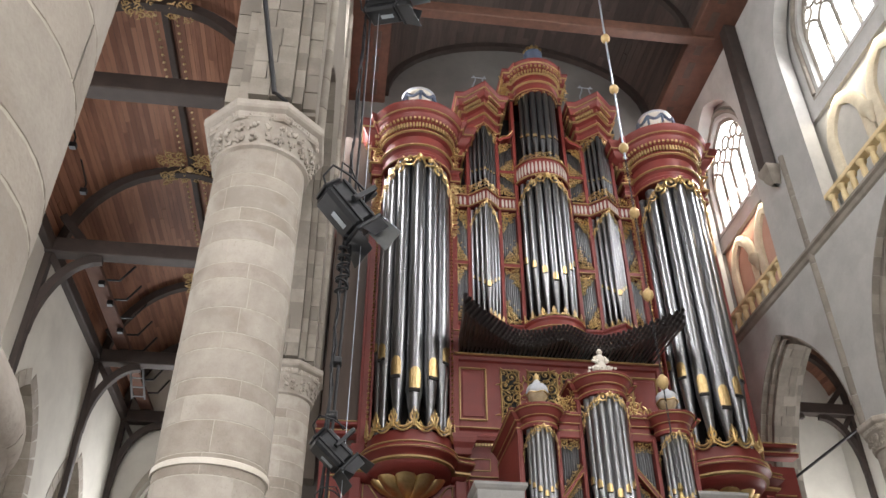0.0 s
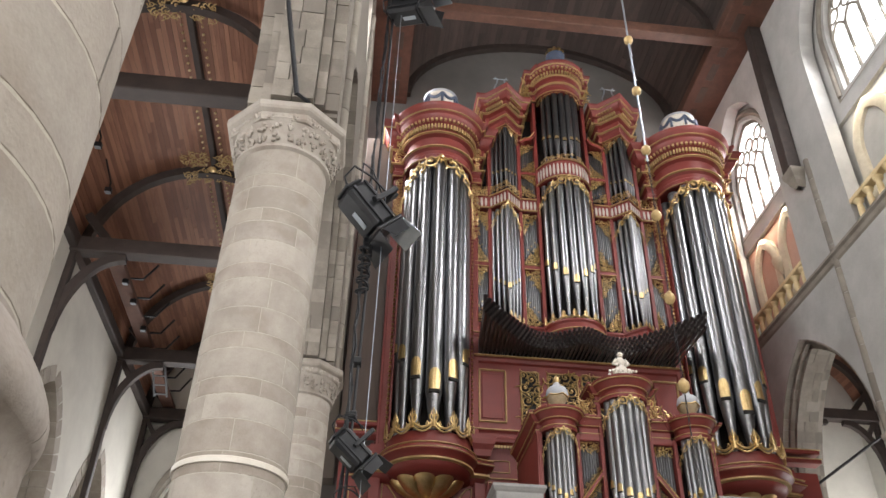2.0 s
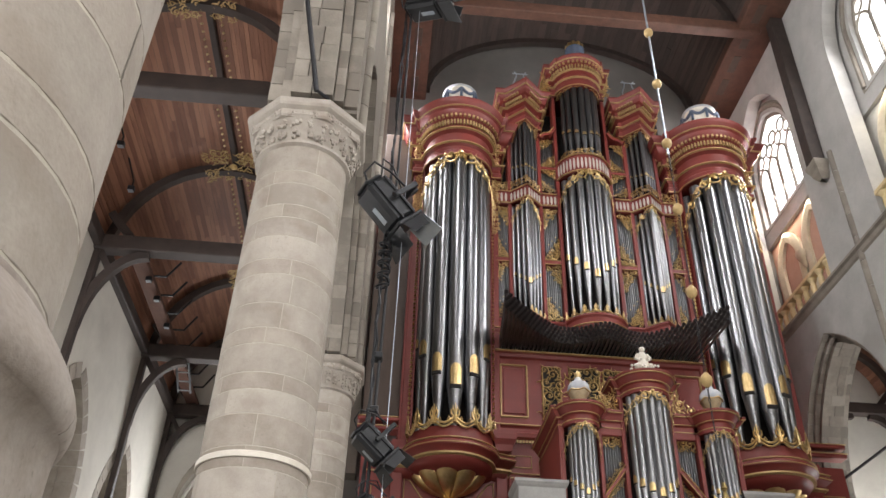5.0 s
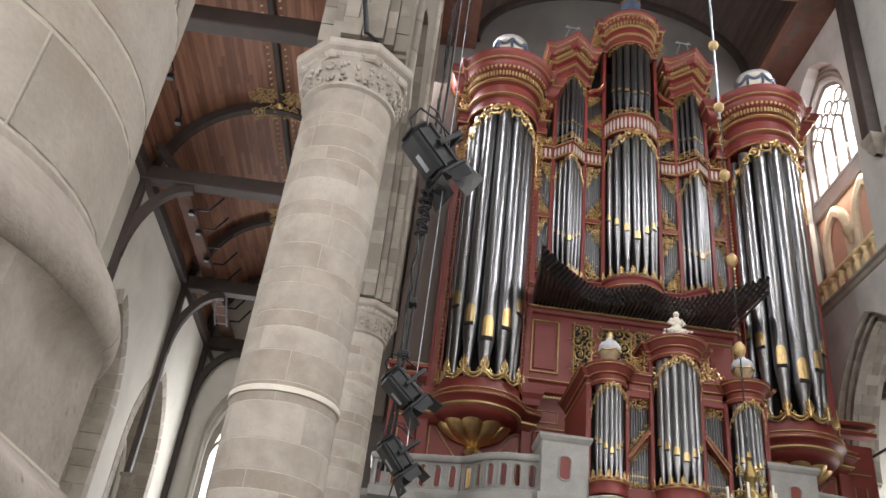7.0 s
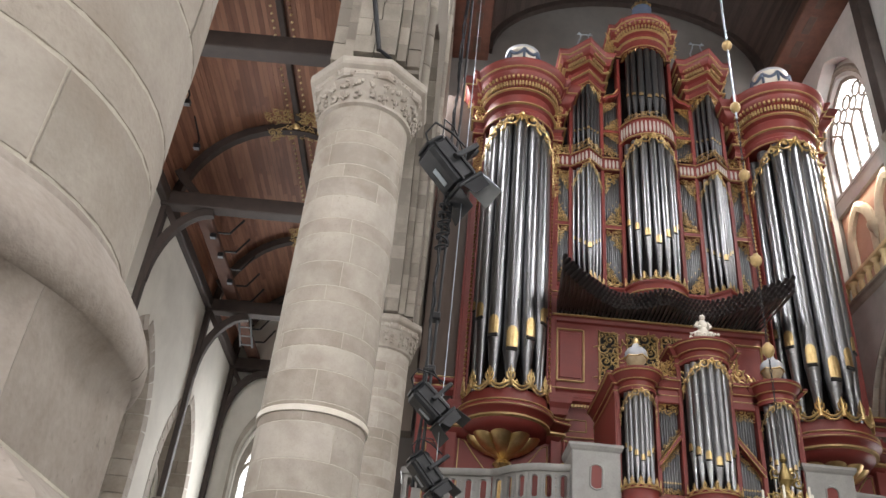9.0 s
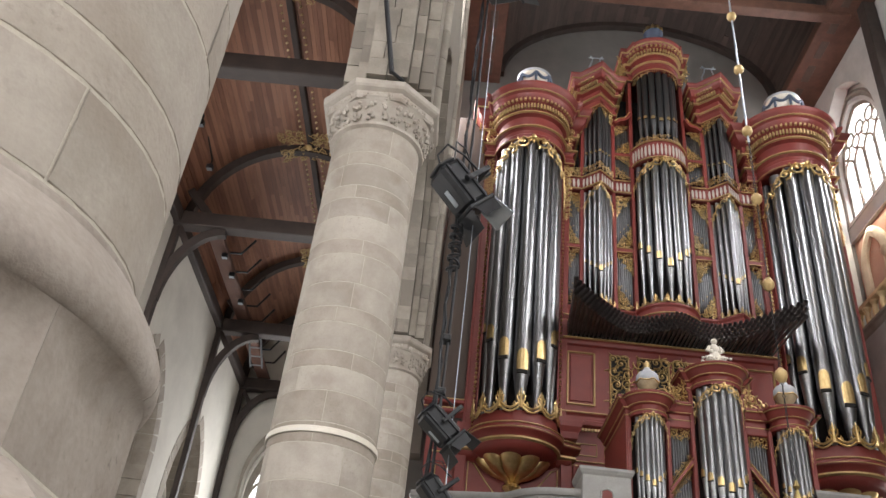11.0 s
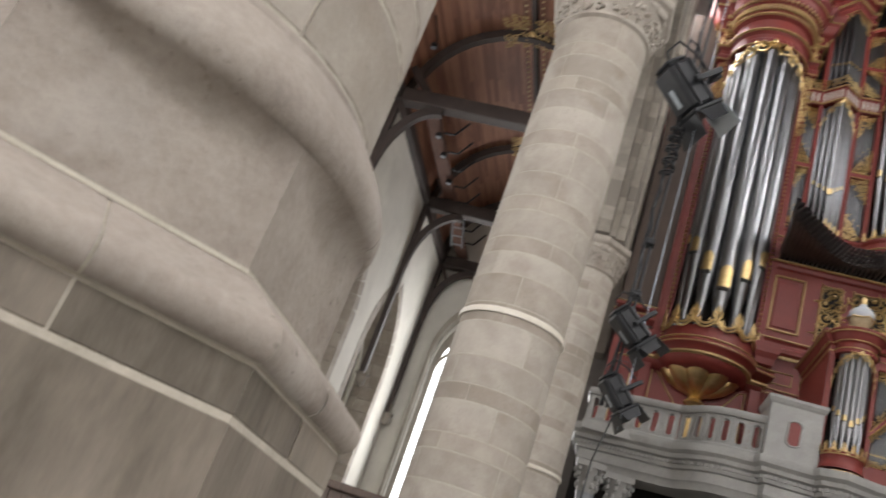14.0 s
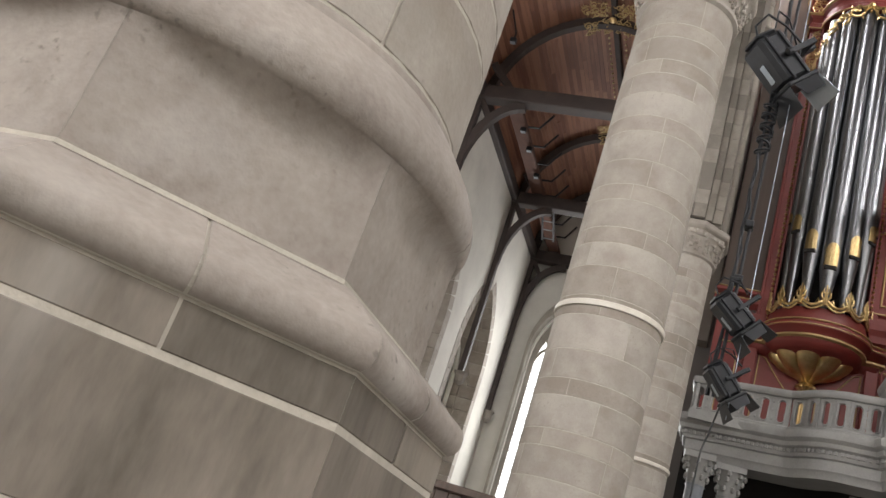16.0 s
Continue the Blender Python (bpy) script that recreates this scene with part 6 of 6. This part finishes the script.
def ped_block(x0, x1):
    gp("pedestal", soft_box(x0, x1, 16.66, 17.6, 6.5, 7.64, 0.015), MARBLE, "marble pedestal block with an oval panel")
    gp("pedestal_cap", sweep(bmesh.new(), [(x0, 17.6), (x0, 16.66), (x1, 16.66), (x1, 17.6)], [(-0.1, 7.6), (0.0, 7.6), (0.03, 7.64), (0.06, 7.7), (0.06, 7.76), (-0.1, 7.77)]))
    rf = bmesh.new()
    rf.faces.new([rf.verts.new(p) for p in ((x0, 16.66, 7.765), (x1, 16.66, 7.765), (x1, 17.6, 7.765), (x0, 17.6, 7.765))])
    gp("pedestal_top", rf)
    cx = (x0 + x1) / 2
    ov = [(cx + 0.11 * math.cos(q), 16.655, (7.22 if math.sin(q) >= 0 else 6.92) + 0.11 * math.sin(q)) for q in [j * 0.5236 for j in range(12)]]
    bm = bmesh.new()
    bm.faces.new([bm.verts.new(p) for p in ov])
    gp("oval_panel", bm, RED, "red oval inset")
    gp("oval_border", tube(bmesh.new(), [((x - cx) * 1.25 + cx, y - 0.005, z) for x, y, z in ov + ov[:1]], 0.022, 5))


ped_block(2.84, 3.84)
ped_block(2 * AXIS - 3.84, 2 * AXIS - 2.84)
gp("gilded_corbel", lathe(bmesh.new(), [(0.36, 6.5), (0.38, 6.42), (0.3, 6.25), (0.15, 6.1), (0.0, 6.05)], (AXIS - 1.49, RY - 0.2, 0), 180, 360, 36, lambda a: 1 + 0.05 * abs(math.sin(a * 5))), GOLD, "gilded shell under the small tower", True)

# columns below the gallery, and a near-black sheet that paints in its shadow
for i, x in enumerate((-0.2, 0.42, 2.9, 4.2, 7.26, 8.56, 11.05, 11.66)):
    col = thing("gallery_column", "grey marble column with a white carved capital under the gallery" if i in (0, 7) else "white marble column with a carved capital under the gallery", "column", "gallery columns", (x, 17.75 if i in (0, 7) else 18.2, 0))
    y = col.location.y
    part("shaft", lathe(bmesh.new(), [(0.26, 0), (0.26, 0.15), (0.2, 0.25), (0.2, 1.8), (0.175, 4.95), (0.2, 5.0)], (0, 0, 0), n=20), GREYMARBLE if i in (0, 7) else MARBLE, col, "", True)
    bm = lathe(bmesh.new(), [(0.18, 5.0), (0.2, 5.2), (0.27, 5.45), (0.3, 5.5)], (0, 0, 0), n=16)
    for k in range(8):
        a = 0.785 * k
        for zz, rr in ((5.15, 0.22), (5.33, 0.26), (5.45, 0.3)):
            ball(bm, (rr * math.cos(a + zz), rr * math.sin(a + zz), zz), 0.05, 1, 1, 1.3, 6)
    box(bm, -0.3, 0.3, -0.3, 0.3, 5.5, 5.62)
    part("capital", bm, MARBLE, col, "", True)
setting("wall_screen", box(bmesh.new(), -0.6, 2 * AXIS + 0.6, 19.2, 19.35, 0, 6.3), DARK, "near-black sheet standing for the shadow under the gallery")

# ---- lighting rig beside the column ----


def spotlight(at, yaw, tilt, scale=1.0, label="black theatre spotlight with barn doors hanging from a cable"):
    sp = thing("spotlight", label, "spotlight", "stage spotlights", at)
    m = pose(0, 0, 0, tilt, 0, yaw) @ Matrix.Diagonal((scale, scale, scale, 1))

    def add(name, bm, mat=BLACK, lab="", smooth=False):
        bm.transform(m)
        return part(name, bm, mat, sp, lab, smooth)

    add("housing", soft_box(-0.15, 0.15, -0.2, 0.26, -0.15, 0.14, 0.035))
    add("rear_cap", soft_box(-0.125, 0.125, 0.255, 0.31, -0.12, 0.115, 0.03))
    for e in (-1, 1):
        for zz in (-0.07, 0.075):
            add("side_rail", soft_box(e * 0.158 - 0.012, e * 0.158 + 0.012, -0.2, 0.25, zz - 0.012, zz + 0.012, 0.004))
    for i in range(4):
        add("cooling_fin", soft_box(-0.1, 0.1, 0.02 + i * 0.055, 0.04 + i * 0.055, 0.135, 0.158, 0.004))
    add("underside_label", soft_box(-0.03, 0.03, -0.12, 0.06, -0.156, -0.149, 0.002), STEEL, "worn pale sticker")
    add("lens_frame", soft_box(-0.17, 0.17, -0.245, -0.2, -0.168, 0.16, 0.012))
    # the top flap is pale metal: light falling on it is put into its colour
    flaps = (("STEEL", [(-0.15, -0.245, 0.16), (0.15, -0.245, 0.16), (0.17, -0.47, 0.2), (-0.17, -0.47, 0.2)]),
             ("BLACK", [(-0.15, -0.245, -0.165), (0.15, -0.245, -0.165), (0.19, -0.46, -0.215), (-0.19, -0.46, -0.215)]),
             ("BLACK", [(0.168, -0.245, -0.13), (0.168, -0.245, 0.13), (0.2, -0.37, 0.1), (0.2, -0.37, -0.1)]),
             ("BLACK", [(-0.168, -0.245, -0.13), (-0.168, -0.245, 0.13), (-0.2, -0.37, 0.1), (-0.2, -0.37, -0.1)]))
    for tone, vs in flaps:
        bm = bmesh.new()
        f = bm.faces.new([bm.verts.new(v) for v in vs])
        e = bmesh.ops.extrude_face_region(bm, geom=[f])
        for g in e["geom"]:
            if isinstance(g, bmesh.types.BMVert):
                g.co += Vector((0.006 if vs[0][0] == vs[1][0] else 0, 0, 0.006))
        pale = tone == "STEEL" and scale >= 1
        add("barn_door", bm, STEEL if pale else BLACK, "barn door coloured pale for the light it catches" if pale else "")
    for e in (-1, 1):
        add("yoke_arm", soft_box(e * 0.19 - 0.01, e * 0.19 + 0.01, 0.0, 0.05, -0.02, 0.29, 0.004))
        add("knob", lathe(bmesh.new(), [(0.0, -0.02), (0.03, -0.02), (0.03, 0.02), (0.0, 0.02)], (e * 0.205, 0.025, 0.0), n=10))
    add("yoke_bar", soft_box(-0.2, 0.2, 0.0, 0.05, 0.285, 0.305, 0.004))
    add("hook_clamp", soft_box(-0.04, 0.04, 0.0, 0.06, 0.3, 0.42, 0.01))
    add("cable", tube(bmesh.new(), [(0.02, 0.3, 0), (0.0, 0.42, 0.05), (-0.06, 0.45, 0.18), (-0.02, 0.3, 0.3), (0.02, 0.1, 0.36)], 0.012, 5))
    add("cable", tube(bmesh.new(), [(-0.1, 0.28, 0.1), (-0.16, 0.4, 0.2), (-0.05, 0.34, 0.34), (0.05, 0.12, 0.33)], 0.009, 5))
    return sp


SX, SY = -0.10, 7.0
spotlight((-0.1, SY, 7.03), 112, 43, 1.12)
spotlight((-0.05, SY, 4.4), 105, 40, 0.7)
spotlight((-0.03, SY, 3.79), 105, 48, 0.62)
spotlight((0.2, SY, 10.35), 60, 15, 1.0)
rig = thing("lighting_bar", "black hanging lighting bar wrapped with loose cables", "lighting bar", at=(SX, SY, 3.6))
local(part("bar", tube(bmesh.new(), [(0.1, SY + 0.12, 24.14), (0.0, SY + 0.12, 15.5), (-0.03, SY + 0.12, 8), (-0.09, SY + 0.12, 3.7)], 0.016, 8), BLACK, rig))
rnd = random.Random(5)
for k in range(3):
    pts = []
    for i in range(60):
        z = 15.5 - i * 0.2
        pts.append((-0.04 + rnd.uniform(-0.02, 0.02) - 0.004 * i * 0.4, SY + 0.12 + rnd.uniform(-0.04, 0.04), z))
    local(part("cable", tube(bmesh.new(), pts, 0.011, 5), BLACK, rig))
local(part("clear_line", tube(bmesh.new(), [(0.12, SY, 15.5), (0.04, SY, 3.5)], 0.004, 4), STEEL, rig))
for z in (4.75, 5.3, 6.75):
    local(part("clamp", soft_box(-0.12, -0.04, SY + 0.06, SY + 0.18, z, z + 0.07, 0.01), BLACK, rig))
for z in (6.2, 6.35, 6.5, 6.6):
    local(part("cable_coil", tube(bmesh.new(), [(-0.1 + 0.06 * math.cos(q), SY + 0.1 + 0.05 * math.sin(q), z - 0.03 * q / 6.28 + 0.05 * math.sin(q * 0.5)) for q in [j * 0.5 for j in range(27)]], 0.014, 5), BLACK, rig))
local(part("cable", tube(bmesh.new(), [(-0.02, SY - 0.05, 3.6), (-0.05, SY, 3.45), (-0.1, SY, 3.2), (-0.12, SY, 2.2), (-0.13, SY, 1.0)], 0.007, 5), BLACK, rig))

# dark suspension rod over the column's capital
rod = thing("suspension_rod", "dark iron rod coming down onto the column's capital", "rod", at=(-1.18, 7.9, 9.56))
local(part("rod", tube(bmesh.new(), [(-1.18, 7.9, 9.56), (-1.45, 7.62, 10.95), (-1.8, 7.1, 13.2)], 0.035, 8), BLACK, rod))
local(part("foot", tube(bmesh.new(), [(-1.18, 7.9, 9.58), (-1.02, 8.05, 9.57)], 0.025, 6), BLACK, rod))

# ---- chandelier on its long chain, in the middle of the nave ----
CX, CY = AXIS, 13.25
ch = thing("chandelier", "polished brass chandelier with candles on a long rod with gilt balls", "chandelier", at=(CX, CY, 5.2))
LOW = 0.42


def cc(name, bm, mat=BRASS, lab="", smooth=True):
    return local(part(name, bm, mat, ch, lab, smooth))


zs = (17.85, 16.08, 14.23, 12.41, 10.39, 8.52)
for z in zs:
    cc("gilt_ball", lathe(bmesh.new(), [(0.0, z - 0.15), (0.05, z - 0.13), (0.1, z - 0.06), (0.11, z), (0.1, z + 0.06), (0.05, z + 0.12), (0.02, z + 0.15)], (CX, CY, 0), n=16), GILT)
cc("suspension", tube(bmesh.new(), [(CX, CY, 27.87), (CX, CY, 13.9)], 0.022, 6), STEEL)
z = 13.9
links = bmesh.new()
while z > 7.0 - LOW:
    tube(links, [(CX + 0.02 * math.cos(q) * (int(z * 10) % 2), CY + 0.02 * math.cos(q) * (1 - int(z * 10) % 2), z + 0.05 * math.sin(q)) for q in [j * 1.0472 for j in range(7)]], 0.007, 4)
    z -= 0.085
cc("chain", links, BLACK)
cc("stem", lathe(bmesh.new(), [(0.03, 7.05), (0.06, 6.95), (0.02, 6.9), (0.1, 6.7), (0.12, 6.6), (0.05, 6.5), (0.05, 6.4), (0.16, 6.3), (0.19, 6.15), (0.1, 6.0), (0.06, 5.9), (0.07, 5.7), (0.22, 5.55), (0.28, 5.35), (0.2, 5.15), (0.06, 5.05), (0.04, 4.95), (0.0, 4.9)], (CX, CY, -LOW), n=20))
for ring, (n, rad, zc) in enumerate(((6, 0.4, 5.95 - LOW), (8, 0.64, 5.55 - LOW))):
    for i in range(n):
        a = 6.2832 * (i + 0.5 * ring) / n
        c, s = math.cos(a), math.sin(a)
        cc("arm", tube(bmesh.new(), [(CX + c * r, CY + s * r, zz) for r, zz in ((0.08, zc - 0.05), (0.25 * rad / 0.6, zc - 0.28), (0.6 * rad, zc - 0.32), (0.92 * rad, zc - 0.18), (rad, zc), (rad, zc + 0.05))], 0.02, 6))
        cc("drip_pan", lathe(bmesh.new(), [(0.02, 0.03), (0.1, 0.06), (0.11, 0.08), (0.03, 0.07), (0.04, 0.16), (0.0, 0.16)], (CX + c * rad, CY + s * rad, zc), n=12))
        cc("candle", lathe(bmesh.new(), [(0.022, 0.14), (0.02, 0.46), (0.0, 0.48)], (CX + c * rad, CY + s * rad, zc), n=8), CANDLE, "ivory candle")
    sc = carving(lambda u, v: True, (CX - 0.2, CX + 0.2, 6.1 - LOW, 6.75 - LOW), flat_map(CY), 10, (0.05, 0.09), 500 + ring)
    if ring == 0:
        cc("scrollwork", sc)
    else:
        sc.free()

# ---- small floodlights along the aisle roof, service bridge ----


def floodlight(at, aim=0):
    fl = thing("floodlight", "small grey floodlight on a roof timber of the aisle", "floodlight", "aisle floodlights", at)
    part("head", soft_box(-0.07, 0.07, -0.06, 0.06, -0.14, -0.03, 0.012), BLACK, fl)
    part("glass", soft_box(-0.06, 0.06, -0.05, 0.05, -0.152, -0.142, 0.004), STEEL, fl)
    part("bracket", tube(bmesh.new(), [(0, 0, -0.02), (0, 0, 0.12), (-0.25, 0, 0.75 if at[2] > 12.5 else 0.14)], 0.02, 5), BLACK, fl)
    return fl


for y, x, z in ((13.06, -5.63, 12.9), (14.36, -5.68, 12.8), (16.84, -5.64, 12.12), (17.7, -5.62, 12.12), (19.0, -5.62, 12.12)):
    floodlight((x, y, z))
br = thing("service_catwalk", "brown timber service beam with iron spikes under the aisle roof", "catwalk", at=(-5.5, 18, 12.2))
local(part("beam", soft_box(-5.95, -5.6, 15.9, 24.1, 12.12, 12.26, 0.02), BEAMRED, br))
for i in range(9):
    y = 16.1 + i * 0.85
    local(part("spike", tube(bmesh.new(), [(-5.75, y, 12.2), (-5.35, y + 0.15, 12.3), (-5.1, y + 0.2, 12.75)], 0.03, 5), BLACK, br))
lad = thing("ladder", "small pale metal ladder hanging in the aisle roof", "ladder", at=(-5.35, 20.6, 11.3))
for e in (-0.16, 0.16):
    local(part("rail", tube(bmesh.new(), [(-5.45 + e, 20.3, 12.0), (-5.3 + e, 20.9, 11.1)], 0.03, 6), STEEL, lad))
for i in range(5):
    f = i / 4
    local(part("rung", tube(bmesh.new(), [(-5.61 + 0.15 * f, 20.35 + 0.5 * f, 11.95 - 0.8 * f), (-5.29 + 0.15 * f, 20.35 + 0.5 * f, 11.95 - 0.8 * f)], 0.02, 5), STEEL, lad))

# ---- dark wooden partition behind the near column ----
par = thing("wooden_partition", "dark stained wooden partition with upright boards behind the column", "partition", at=(-1.6, 6.0, 0))
for i in range(22):
    x = -3.3 + i * 0.1
    local(part("board", soft_box(x, x + 0.096, 6.0, 6.04, 0.05, 2.22, 0.004), DARKWOOD, par))
local(part("top_rail", soft_box(-3.32, -1.1, 5.97, 6.07, 2.22, 2.28, 0.01), DARKWOOD, par))

# iron tie rod across the far arch
tagged(part("tie_rod", tube(bmesh.new(), [(12.72, 16.7, 10.1), (12.72, 22.38, 10.06)], 0.04, 8), BLACK), "thin black iron tie rod across the far arch", "tie rod")
